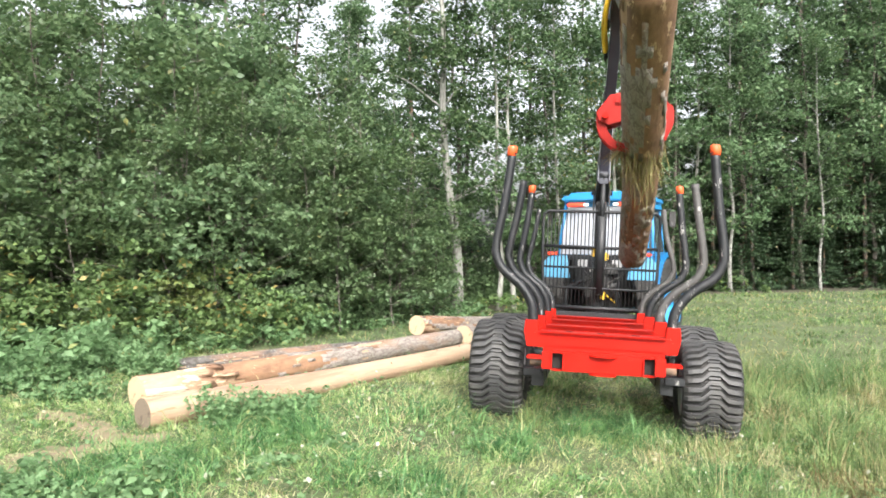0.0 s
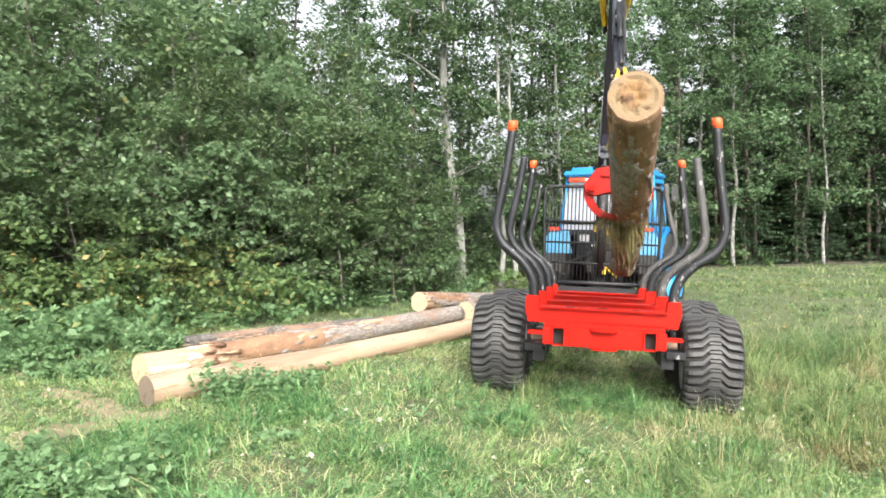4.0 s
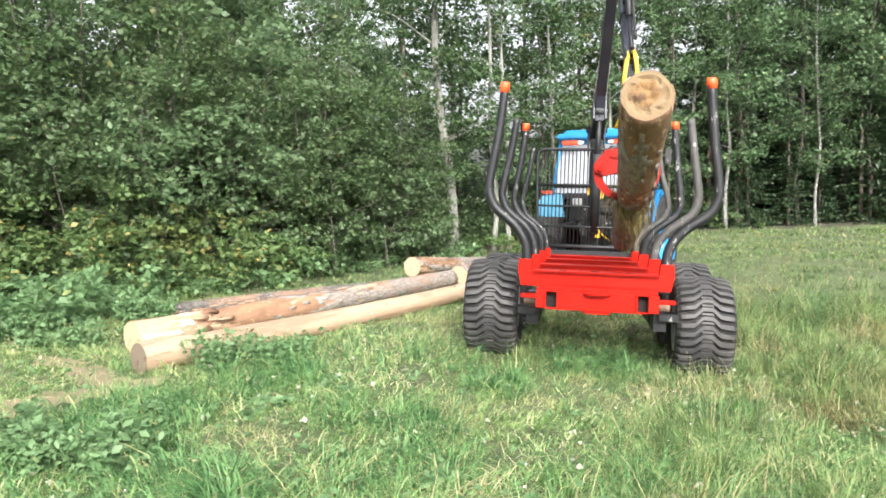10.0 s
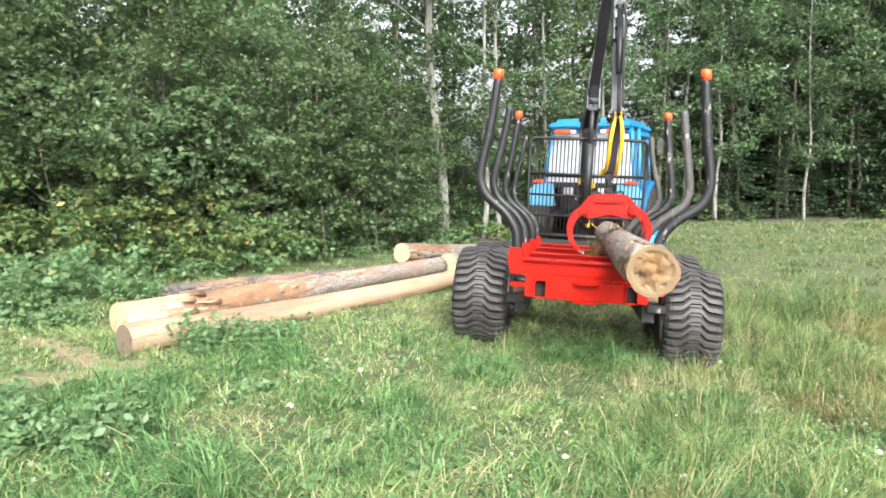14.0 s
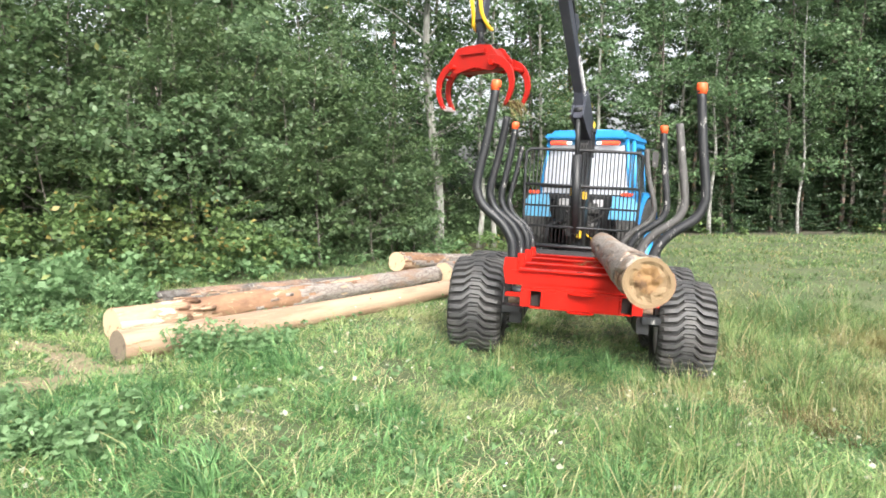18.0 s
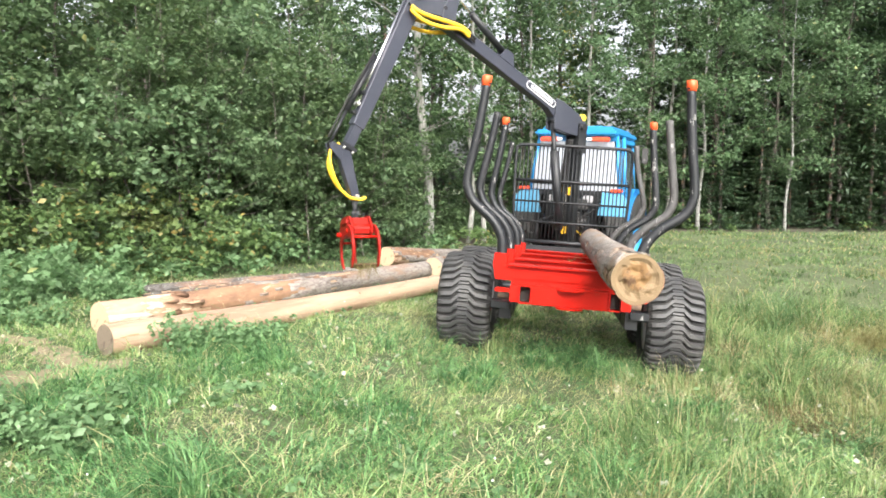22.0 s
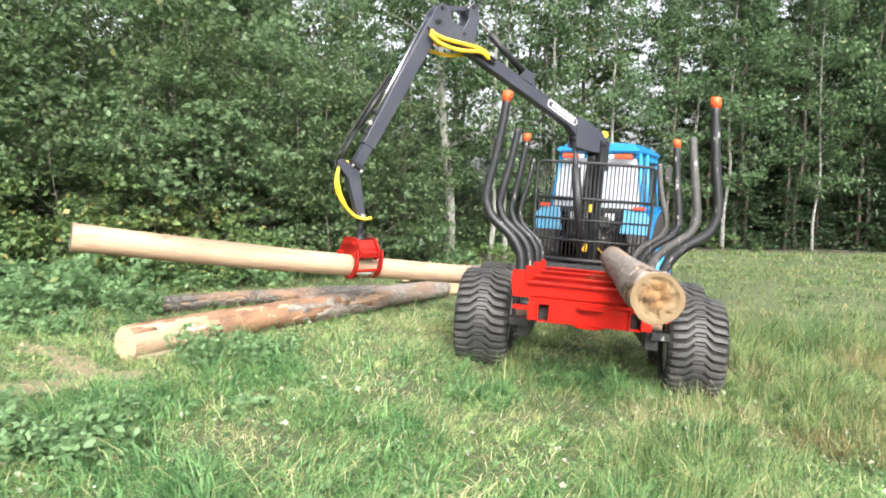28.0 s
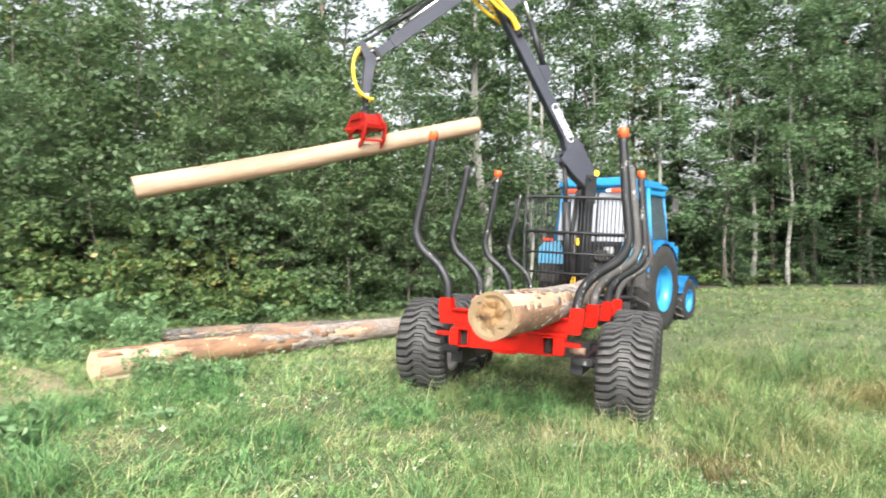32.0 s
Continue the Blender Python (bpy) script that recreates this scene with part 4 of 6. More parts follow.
def boom_pose(s, b):
    return Matrix.Translation(PIV) @ swing(s) @ pose(0, 0, 0, 0, -b, 0)


def elbow(s, b):
    return boom_pose(s, b) @ Vector((BOOM, 0, 0))


def stick_pose(s, b, q):
    return Matrix.Translation(elbow(s, b)) @ swing(s) @ pose(0, 0, 0, 0, -q, 0)


def aim(a, b, s):
    """A pose at a whose x points to b, kept in the boom's plane."""
    d = b - a
    r = swing(s) @ Vector((1, 0, 0))
    return Matrix.Translation(a) @ swing(s) @ pose(0, 0, 0, 0, -math.degrees(math.atan2(d.z, d.dot(r))), 0)


LIFT_FOOT = Vector((0.2, 0, -1.55))   # on the pillar, about the pivot
LIFT_EYE = Vector((0.5, 0, -0.16))    # under the boom
ARM_FOOT = Vector((1.75, 0, 0.2))     # on the boom's back
ARM_EYE = Vector((3.0, 0, 0.46))      # on the head of the boom's link
TIE_EYE = Vector((-0.2, 0, 0.03))     # on the stick's heel

pillar = part("pillar", joined(block(-0.12, 0.05, -0.09, 0.09, -2.1, -0.12, 0.02), block(-0.12, 0.07, -0.13, -0.105, -0.4, 0.05, 0.01), block(-0.12, 0.07, 0.105, 0.13, -0.4, 0.05, 0.01)), M_BLACK, crane, "black square crane pillar")
part("slew_base", joined(tube([(0, PIV.y, 0.5), (0, PIV.y, 0.78)], [0.24, 0.2], 20), block(-0.7, 0.7, PIV.y - 0.1, PIV.y + 0.1, 0.42, 0.56)), M_BLACK, crane)
part("pivot_pin", rod((0, -0.16, 0), (0, 0.16, 0), 0.04, 12), M_BLACK, pillar)
for k, (x, y, z) in enumerate([(0.14, -0.1, -0.95), (0.16, 0.02, -1.1), (0.15, 0.1, -1.0), (0.15, -0.02, -1.45), (0.16, 0.06, -1.6)]):
    part("valve", box(0.07, 0.06, 0.12, pose(x, y, z), 0.01), M_YELLOW if k in (0, 2, 4) else M_STEEL, pillar, "yellow hydraulic valve" if k in (0, 2, 4) else "")
for k in range(4):
    pts = [(0.13, -0.06 + 0.04 * k, -1.7), (0.2, -0.08 + 0.05 * k, -1.2), (0.17, -0.05 + 0.03 * k, -0.7), (0.12, -0.06 + 0.04 * k, -0.2)]
    part("pillar_hose", tube(smooth_path(pts, 4), 0.014, 6), M_RUBBER_DARK, pillar)

# boom: tapered box girder, heel plates and an elbow head; x outwards
boom = part("boom", slab([(-0.14, -0.1), (0.2, -0.2), (0.44, -0.27), (0.56, -0.13), (0.74, -0.07), (2.9, -0.08), (3.44, -0.05), (3.44, 0.05), (2.95, 0.09), (0.5, 0.11), (0.42, 0.14), (0.0, 0.13), (-0.14, 0.06)], -0.07, 0.07, 0.008), M_CRANE, crane, "dark grey box section main boom")
for sy in (-1, 1):
    part("heel_plate", slab([(-0.16, -0.1), (0.2, -0.22), (0.5, -0.29), (0.66, 0.13), (0.5, 0.16), (0.0, 0.15), (-0.16, 0.07)], sy * 0.085 - 0.012, sy * 0.085 + 0.012, 0.004), M_CRANE, boom)
    part("elbow_link", slab([(2.78, 0.06), (2.98, -0.05), (3.02, 0.12), (2.99, 0.3), (3.05, 0.44), (3.0, 0.53), (2.92, 0.5), (2.84, 0.36), (2.82, 0.2)], sy * 0.1 - 0.018, sy * 0.1 + 0.018, 0.006), M_CRANE, boom, "curved dark grey elbow link")
    part("cylinder_lug", slab([(1.58, 0.09), (1.9, 0.09), (1.82, 0.25), (1.68, 0.25)], sy * 0.065 - 0.012, sy * 0.065 + 0.012, 0.003), M_CRANE, boom)
    part("boom_pin", rod((3.0, sy * 0.1, 0.46), (3.0, sy * 0.135, 0.46), 0.028, 10), M_BLACK, boom)
part("boom_pipe", rod((0.5, -0.05, 0.125), (2.75, -0.05, 0.105), 0.015, 6), M_CHROME, boom, "bright hydraulic pipe")
part("boom_clamp", tube([(0.0, -0.1, 0.16), (0.0, 0.1, 0.16)], 0.05, 10), M_YELLOW, boom, "yellow hose guard on the boom heel")
# name plate: white rounded outline with an unreadable word
for sy in (-1, 1):
    out = [(0.95 + 0.27 * math.copysign(1, math.cos(a)) + 0.055 * math.cos(a), 0.03 + 0.055 * math.sin(a)) for a in [2 * math.pi * (k + 0.5) / 20 for k in range(20)]]
    part("name_plate", slab(out, sy * 0.0775 - 0.002, sy * 0.0775 + 0.002, 0), M_WHITE, boom, "white rounded name plate")
    inn = [(0.95 + 0.27 * math.copysign(1, math.cos(a)) + 0.044 * math.cos(a), 0.03 + 0.044 * math.sin(a)) for a in [2 * math.pi * (k + 0.5) / 20 for k in range(20)]]
    part("plate_field", slab(inn, sy * 0.08 - 0.002, sy * 0.08 + 0.002, 0), M_CRANE, boom)
    for k in range(8):
        part("plate_bar", block(0.7 + 0.063 * k, 0.742 + 0.063 * k, sy * 0.083 - 0.002, sy * 0.083 + 0.002, 0.008, 0.052, 0), M_WHITE, boom)
# yellow guarded hoses over the elbow
for y, z0, sag in ((0.12, 0.05, 0.0), (0.14, 0.0, -0.1), (-0.12, 0.05, 0.0), (-0.14, 0.0, -0.12)):
    pts = [(2.5, y * 0.8, z0), (2.68, y, z0 - 0.01), (2.94, y * 1.15, z0 - 0.1 + sag * 0.5), (3.2, y * 1.15, z0 - 0.19 + sag * 0.5), (3.36, y, z0 - 0.22 + sag * 0.2), (3.45, y * 0.8, z0 - 0.2)]
    part("yellow_hose", tube(smooth_path(pts, 6), 0.027, 8), M_YELLOW, boom, "yellow spiral guarded hydraulic hose")
    part("hose_end", tube([(2.38, y * 0.75, z0), (2.53, y * 0.8, z0)], [0.018, 0.02], 8), M_RUBBER_DARK, boom)

# stick: outer box with a forked heel, an extension that slides out of it, and the bent tip with its hoses
stick = part("stick", slab([(-0.02, 0.095), (0.06, 0.1), (1.86, 0.075), (1.86, -0.09), (0.1, -0.11), (-0.06, -0.09)], -0.065, 0.065, 0.008), M_CRANE, crane, "dark grey box section stick")
for sy in (-1, 1):
    part("heel_plate", slab([(0.14, 0.08), (-0.12, 0.11), (-0.26, 0.06), (-0.26, -0.04), (-0.16, -0.2), (-0.22, -0.38), (-0.12, -0.46), (-0.02, -0.42), (0.06, -0.26), (0.2, -0.1)], sy * 0.082 - 0.014, sy * 0.082 + 0.014, 0.005), M_CRANE, stick, "triangular dark grey heel plate")
    for x, z in ((-0.2, 0.03), (-0.13, -0.4), (-0.02, -0.02)):
        part("heel_pin", rod((x, sy * 0.09, z), (x, sy * 0.125, z), 0.026, 10), M_BLACK, stick)
part("stick_pin", rod((0, -0.11, 0), (0, 0.11, 0), 0.035, 12), M_BLACK, stick)
part("stick_pipe", rod((0.05, 0.0, 0.115), (1.66, 0.0, 0.1), 0.02, 8), M_CHROME, stick, "bright pipe along the stick")
for k, x in enumerate((1.45, 1.6, 1.72)):
    part("pipe_clamp", box(0.05, 0.09, 0.05, pose(x, 0, 0.11), 0.008), M_STEEL if k == 1 else M_BLACK, stick)
ext_part = part("extension", box(1.75, 0.105, 0.125, pose(STICK + 0.3 - 0.875, 0, -0.01), 0.008), M_CRANE, crane, "dark grey sliding stick extension")
part("stick_collar", box(0.06, 0.17, 0.2, pose(2.14, 0, -0.01), 0.01), M_BLACK, ext_part, "black stick collar")
for y in (-0.075, 0.0, 0.075):
    for z in (-0.07, 0.06):
        part("collar_bolt", rod((2.16, y, z), (2.195, y, z), 0.016, 6), M_STEEL, ext_part)
kb = radians(BEND)
kx, kz = STICK + KNUCKLE * math.cos(kb), -KNUCKLE * math.sin(kb)
part("bent_tip", slab([(STICK + 0.14, 0.06), (STICK + 0.31, 0.06), (STICK + 0.38, 0.0), (kx + 0.03, kz + 0.05), (kx + 0.01, kz - 0.04), (kx - 0.045, kz - 0.025), (STICK + 0.25, -0.1), (STICK + 0.14, -0.07)], -0.05, 0.05, 0.006), M_CRANE, ext_part, "bent dark grey stick tip")
for sy in (-1, 1):
    part("lever", slab([(STICK + 0.2, 0.05), (STICK + 0.36, 0.03), (STICK + 0.31, 0.2), (STICK + 0.26, 0.25), (STICK + 0.21, 0.21)], sy * 0.05 - 0.01, sy * 0.05 + 0.01, 0.003), M_CRANE, ext_part)
part("extension_cylinder", rod((0.95, 0, 0.15), (1.75, 0, 0.2), 0.036, 12), M_BLACK, ext_part, "black extension cylinder")
part("extension_rod", rod((1.75, 0, 0.2), (STICK + 0.26, 0, 0.22), 0.022, 10), M_BLACK, ext_part)
part("cylinder_hose", tube(smooth_path([(0.9, 0.03, 0.2), (1.2, 0.05, 0.23), (1.6, 0.03, 0.26), (STICK + 0.2, 0.03, 0.28)], 5), 0.014, 6), M_RUBBER_DARK, ext_part)
part("tip_pin", rod((kx - 0.01, -0.08, kz), (kx - 0.01, 0.08, kz), 0.024, 10), M_STEEL, ext_part)
for y, d in ((-0.055, 0.0), (0.055, 0.035)):
    pts = [(STICK + 0.19, y * 0.6, 0.12), (STICK + 0.3, y * 0.6, 0.15 + d), (STICK + 0.48, y * 1.0, 0.08 + d), (STICK + 0.61 + d, y, -0.09), (STICK + 0.66 + d, y, -0.26), (kx + 0.02, y * 1.4, kz - 0.02), (kx - 0.04, y * 1.5, kz - 0.1)]
    part("tip_hose", tube(smooth_path(pts, 6), 0.02, 8), M_YELLOW, ext_part, "yellow guarded rotator hose")

# hydraulic cylinders
lift_barrel = part("lift_barrel", joined(rod((0, 0, 0), (1.16, 0, 0), 0.07, 14), rod((0, -0.07, 0), (0, 0.07, 0), 0.05, 10)), M_BLACK, crane, "black lift cylinder")
lift_rod = part("lift_rod", joined(rod((0, 0, 0), (0.95, 0, 0), 0.038, 12), rod((0, -0.07, 0), (0, 0.07, 0), 0.045, 10)), M_BLACK, crane, "black lift cylinder rod")
tie_bar = part("tie_bar", joined(rod((0, -0.05, 0), (0, 0.05, 0), 0.04, 10), box(0.36, 0.06, 0.07, pose(0.17, 0, 0), 0.01), rod((0.34, -0.05, 0), (0.34, 0.05, 0), 0.04, 10)), M_CRANE, crane)
arm_barrel = part("arm_barrel", joined(rod((0, 0, 0), (0.8, 0, 0), 0.048, 14), rod((0, -0.07, 0), (0, 0.07, 0), 0.04, 10)), M_BLACK, crane, "black stick cylinder")
arm_rod = part("arm_rod", joined(rod((0, 0, 0), (0.66, 0, 0), 0.024, 12), rod((0, -0.06, 0), (0, 0.06, 0), 0.035, 10)), M_CHROME, crane, "bright stick cylinder rod")

# grapple: hangs from the tip; x is the way its jaws open, z up
grapple = tagged(empty("grapple"), "red hydraulic log grapple hanging from the crane tip", "grapple")
part("housing", slab([(-0.33, -0.32), (-0.36, -0.24), (-0.22, -0.07), (0.22, -0.07), (0.36, -0.24), (0.33, -0.32), (0.2, -0.34), (-0.2, -0.34)], -0.12, 0.12, 0.01), M_RED_WORN, grapple, "red welded grapple housing")
part("housing_top", block(-0.2, 0.2, -0.19, 0.19, -0.16, -0.07, 0.02), M_RED_WORN, grapple)
part("rotator", joined(tube([(0, 0, 0.02), (0, 0, -0.03), (0, 0, -0.04), (0, 0, -0.1)], [0.05, 0.05, 0.085, 0.085], 16), box(0.07, 0.12, 0.07, pose(0, 0, 0.02), 0.01)), M_BLACK, grapple, "black hydraulic rotator")
for sx in (-1, 1):
    part("rotator_hose", tube(smooth_path([(sx * 0.06, 0.05, -0.05), (sx * 0.17, 0.08, 0.0), (sx * 0.2, 0.06, -0.1), (sx * 0.12, 0.03, -0.16)], 5), 0.011, 6), M_RUBBER_DARK, grapple)
part("grapple_cylinder", rod((-0.26, 0, -0.2), (0.26, 0, -0.2), 0.045, 12), M_RED, grapple)
for sy in (-1, 1):
    part("side_plate", slab([(-0.36, -0.31), (-0.38, -0.22), (-0.24, -0.05), (-0.1, -0.03), (0.1, -0.03), (0.24, -0.05), (0.38, -0.22), (0.36, -0.31), (0.26, -0.36), (0.0, -0.3), (-0.26, -0.36)], sy * 0.145 - 0.014, sy * 0.145 + 0.014, 0.004), M_RED_WORN, grapple, "red grapple side plate")
for sx in (-1, 1):
    part("hinge_pin", rod((sx * 0.29, -0.225, -0.27), (sx * 0.29, 0.225, -0.27), 0.032, 12), M_RED, grapple)
    part("cylinder_pin", rod((sx * 0.31, -0.135, -0.2), (sx * 0.31, 0.135, -0.2), 0.024, 10), M_RED, grapple)


def jaw_arm(sx, y, w):
    """One curved arm: from the hinge outwards, down and in to the tip, about the hinge."""
    mid = smooth_path([(-0.02, 0, 0.06), (0.06, 0, 0.0), (0.13, 0, -0.1), (0.15, 0, -0.25), (0.09, 0, -0.4), (-0.03, 0, -0.5), (-0.1, 0, -0.53)], 4)
    n = len(mid)
    o, i_ = [], []
    for k, p in enumerate(mid):
        d = (mid[min(k + 1, n - 1)] - mid[max(k - 1, 0)]).normalized()
        nrm = Vector((-d.z, 0, d.x))
        h = 0.055 * (1 - 0.72 * (k / (n - 1)) ** 1.6)
        o.append(p + nrm * h)
        i_.append(p - nrm * h)
    return slab([(sx * p.x, p.z) for p in o] + [(sx * p.x, p.z) for p in reversed(i_)], y - w / 2, y + w / 2, 0.003)


jaws = []
for sx, gap in ((-1, 0.105), (1, 0.19)):
    j = part("jaw", jaw_arm(sx, -gap, 0.03), M_RED_WORN, grapple, "red curved grapple jaw with two arms")
    part("jaw_arm", jaw_arm(sx, gap, 0.03), M_RED_WORN, j)
    part("jaw_brace", rod((sx * 0.15, -gap, -0.18), (sx * 0.15, gap, -0.18), 0.02, 8), M_RED, j)
    part("jaw_spacer", rod((sx * 0.03, -gap, 0.0), (sx * 0.03, gap, 0.0), 0.024, 8), M_RED, j)
    part("jaw_tip", box(0.09, 2 * gap + 0.03, 0.022, pose(sx * -0.08, 0, -0.525) @ pose(0, 0, 0, 0, sx * -14, 0), 0.004), M_STEEL if sx < 0 else M_STRAW, j, "worn bare steel jaw tip" if sx < 0 else "muddy jaw tip")
    jaws.append((j, sx))
# torn grass caught on one jaw
_r = np.random.default_rng(5)
_q = []
for k in range(170):
    a = np.array([_r.normal() * 0.03 - 0.06, _r.normal() * 0.09, -0.52 + _r.normal() * 0.025])
    d = np.array([_r.normal() * 0.35, _r.normal() * 0.35, -1.0 + _r.normal() * 0.5])
    l = _r.uniform(0.04, 0.17)
    wv = np.array([_r.normal(), _r.normal(), 0.0])
    wv *= 0.0035 / (np.linalg.norm(wv) + 1e-6)
    b = a + d * l
    _q.append([a - wv, a + wv, b + wv * 0.4, b - wv * 0.4])
part("caught_grass", quads("caught_grass", np.array(_q), M_STRAW), None, jaws[1][0], "torn grass and roots caught on the jaw")

# a bundle of torn grass hangs under the lifted log, and a small tuft under one jaw; both drop off
def torn_grass(label, n, wide, tall, length):
    ob = tagged(empty("torn_grass"), label, "grass")
    q = []
    for _ in range(n):
        a = np.array([_r.normal() * wide, _r.normal() * wide, _r.normal() * tall])
        d = np.array([_r.normal() * 0.35, _r.normal() * 0.35, -1.0 + _r.normal() * 0.8])
        ln = _r.uniform(0.3, 1.0) * length
        wv = np.array([_r.normal(), _r.normal(), 0.0])
        wv *= 0.004 / (np.linalg.norm(wv) + 1e-6)
        q.append([a - wv, a + wv, a + d * ln + wv * 0.4, a + d * ln - wv * 0.4])
    part("blades", quads("blades", np.array(q), M_STRAW), None, ob)
    return ob


bundle = torn_grass("thick bundle of torn grass that falls off the log", 1100, 0.075, 0.1, 0.2)
tuft = torn_grass("small torn tuft of grass that falls off the grapple", 150, 0.04, 0.07, 0.12)

G_SIZE, G_DROP = 0.82, 0.22
for ob in grapple.children_recursive:
    in_jaw = any(ob == j or ob.parent == j for j, _ in jaws)
    ob.data.transform(Matrix.Scale(G_SIZE, 4) if in_jaw else Matrix.Translation((0, 0, -G_DROP)) @ Matrix.Scale(G_SIZE, 4))
part("rotator_link", joined(rod((0, 0, 0.0), (0, 0, -0.25), 0.032, 10), box(0.09, 0.07, 0.1, pose(0, 0, -0.05), 0.01)), M_BLACK, grapple, "black swinging rotator link")

# ---- plants ----
RNG = np.random.default_rng(7)


def leaves(centres, radius, per, size, flat=0.5, droop=0.3, rng=RNG, aspect=0.62):
    """Leaf quads scattered in clusters: an array (n, 4, 3)."""
    c = np.repeat(np.asarray(centres, dtype=float), per, axis=0)
    rad = np.repeat(np.broadcast_to(np.asarray(radius, dtype=float), (len(centres),)), per)
    n = len(c)
    d = rng.normal(size=(n, 3))
    d /= np.linalg.norm(d, axis=1)[:, None]
    c = c + d * (rad * rng.random(n) ** 0.45)[:, None] * np.array([1, 1, 0.55])
    axis = rng.normal(size=(n, 3))
    axis[:, 2] = axis[:, 2] * 0.5 - droop
    axis /= np.linalg.norm(axis, axis=1)[:, None]
    nor = rng.normal(size=(n, 3)) * flat + np.array([0, 0, 0.7]) + d * 0.6
    wide = np.cross(axis, nor)
    wide /= np.linalg.norm(wide, axis=1)[:, None] + 1e-9
    nor = np.cross(wide, axis)
    s = (size * rng.uniform(0.6, 1.25, n))[:, None]
    out = np.empty((n, 4, 3))
    out[:, 0] = c - axis * s * 0.5
    out[:, 1] = c + wide * s * aspect * 0.5 + nor * s * 0.1 - axis * s * 0.06
    out[:, 2] = c + axis * s * 0.5
    out[:, 3] = c - wide * s * aspect * 0.5 + nor * s * 0.1 - axis * s * 0.06
    return out


def broadleaf(name, label, h, r, low, spread, leaf, n_limbs, clusters, per, leafmat, barkmat, seed, lean=(0, 0), cluster_r=0.38, group="", trunks=1):
    """A tree: tapered trunk, limbs, a crown of separate leaves."""
    rng = np.random.default_rng(seed)
    ob = tagged(empty(name), label, "tree" if h > 4.5 else "bush", group)
    ends = []
    for k in range(trunks):
        off = rng.normal(size=2) * (0.0 if trunks == 1 else 0.35)
        pts, rr = [], []
        wob = rng.normal(size=(8, 2)) * 0.05 * h / 8
        tl = (lean[0] + (rng.normal() * 0.08 if trunks > 1 else 0), lean[1] + (rng.normal() * 0.08 if trunks > 1 else 0))
        for i in range(8):
            u = i / 7
            pts.append((off[0] + tl[0] * h * u + wob[i, 0] * (i > 0), off[1] + tl[1] * h * u + wob[i, 1] * (i > 0), -0.15 + (h * 0.96 + 0.15) * u))
            rr.append(r * (1.25 if i == 0 else 1) * (1 - 0.88 * u))
        path = smooth_path(pts, 3)
        rad = [float(np.interp(i / (len(path) - 1), np.linspace(0, 1, 8), rr)) for i in range(len(path))]
        part("trunk", tube(path, rad, 9), barkmat, ob)
        for j in range(n_limbs):
            u = low / h + (0.97 - low / h) * (j + rng.random()) / n_limbs
            base = Vector(path[min(len(path) - 1, int(u * (len(path) - 1)))])
            a = rng.uniform(0, 6.283)
            prof = math.sin(math.pi * min(1, max(0.12, 0.2 + 0.8 * (u - low / h) / (1 - low / h)))) ** 0.6
            ln = spread * prof * rng.uniform(0.65, 1.1)
            tip = base + Vector((math.cos(a) * ln, math.sin(a) * ln, ln * rng.uniform(0.15, 0.7)))
            mid = (base + tip) / 2 + Vector((0, 0, 0.08 * ln))
            br = max(0.008, r * 0.32 * (1 - u * 0.6))
            part("limb", tube([base, mid, tip], [br, br * 0.6, 0.004], 5, False), barkmat, ob)
            ends.append((base, mid, tip))
    cs, rs = [], []
    for j in range(clusters):
        b, m, t = ends[rng.integers(len(ends))]
        q = rng.random() ** 0.7
        p = b.lerp(m, q * 2) if q < 0.5 else m.lerp(t, (q - 0.5) * 2.2)
        cs.append(np.array(p) + rng.normal(size=3) * 0.22 * np.array([1, 1, 0.8]))
        rs.append(cluster_r * rng.uniform(0.55, 1.2))
    part("crown", quads("crown", leaves(cs, rs, per, leaf, rng=rng), leafmat), None, ob)
    return ob


def spruce(name, label, h, r, spread, seed, low=0.6, group="", per=2, size=0.3, tiers=0.28):
    rng = np.random.default_rng(seed)
    ob = tagged(empty(name), label, "tree", group)
    part("trunk", tube([(0, 0, -0.2), (0.03, 0, h * 0.5), (0, 0.02, h)], [r, r * 0.6, 0.02], 8), M_BARK_DARK, ob)
    pts = []
    z = low
    while z < h - 0.3:
        u = (z - low) / (h - low)
        ln = spread * (1 - u) ** 0.8 + 0.15
        for k in range(6):
            a = rng.uniform(0, 6.283)
            m = max(3, int(ln * 9))
            s = np.linspace(0.15, 1, m)
            x, y = np.cos(a) * ln * s, np.sin(a) * ln * s
            zz = z - 0.28 * ln * s + 0.12 * ln * s ** 3
            pts.append(np.stack([x, y, zz], 1))
        z += tiers + 0.1 * u
    c = np.concatenate(pts)
    part("crown", quads("crown", leaves(c, 0.15, per, size, flat=0.3, droop=0.5, rng=rng, aspect=0.28), M_NEEDLE), None, ob)
    return ob


def put_tree(ob, x, y, turn=0.0, size=1.0):
    ob.matrix_world = Matrix.Translation((x, y, gz(x, y))) @ pose(0, 0, 0, 0, 0, turn) @ Matrix.Scale(size, 4)
    return ob


def copies(src, places):
    for x, y, turn, size in places:
        c = copy_thing(src, Matrix.Translation((x, y, gz(x, y))) @ pose(0, 0, 0, 0, 0, turn))
        c.scale = (size, size, size)


EDGE_X, EDGE_Y = (-14, -9, -6.4, -5.0, -3.4, -1.0, 1.5, 4.0, 8.0, 13.0, 30.0), (0.0, 2.2, 5.2, 9.4, 11.2, 13.4, 16.6, 18.3, 19.3, 20.4, 23.0)


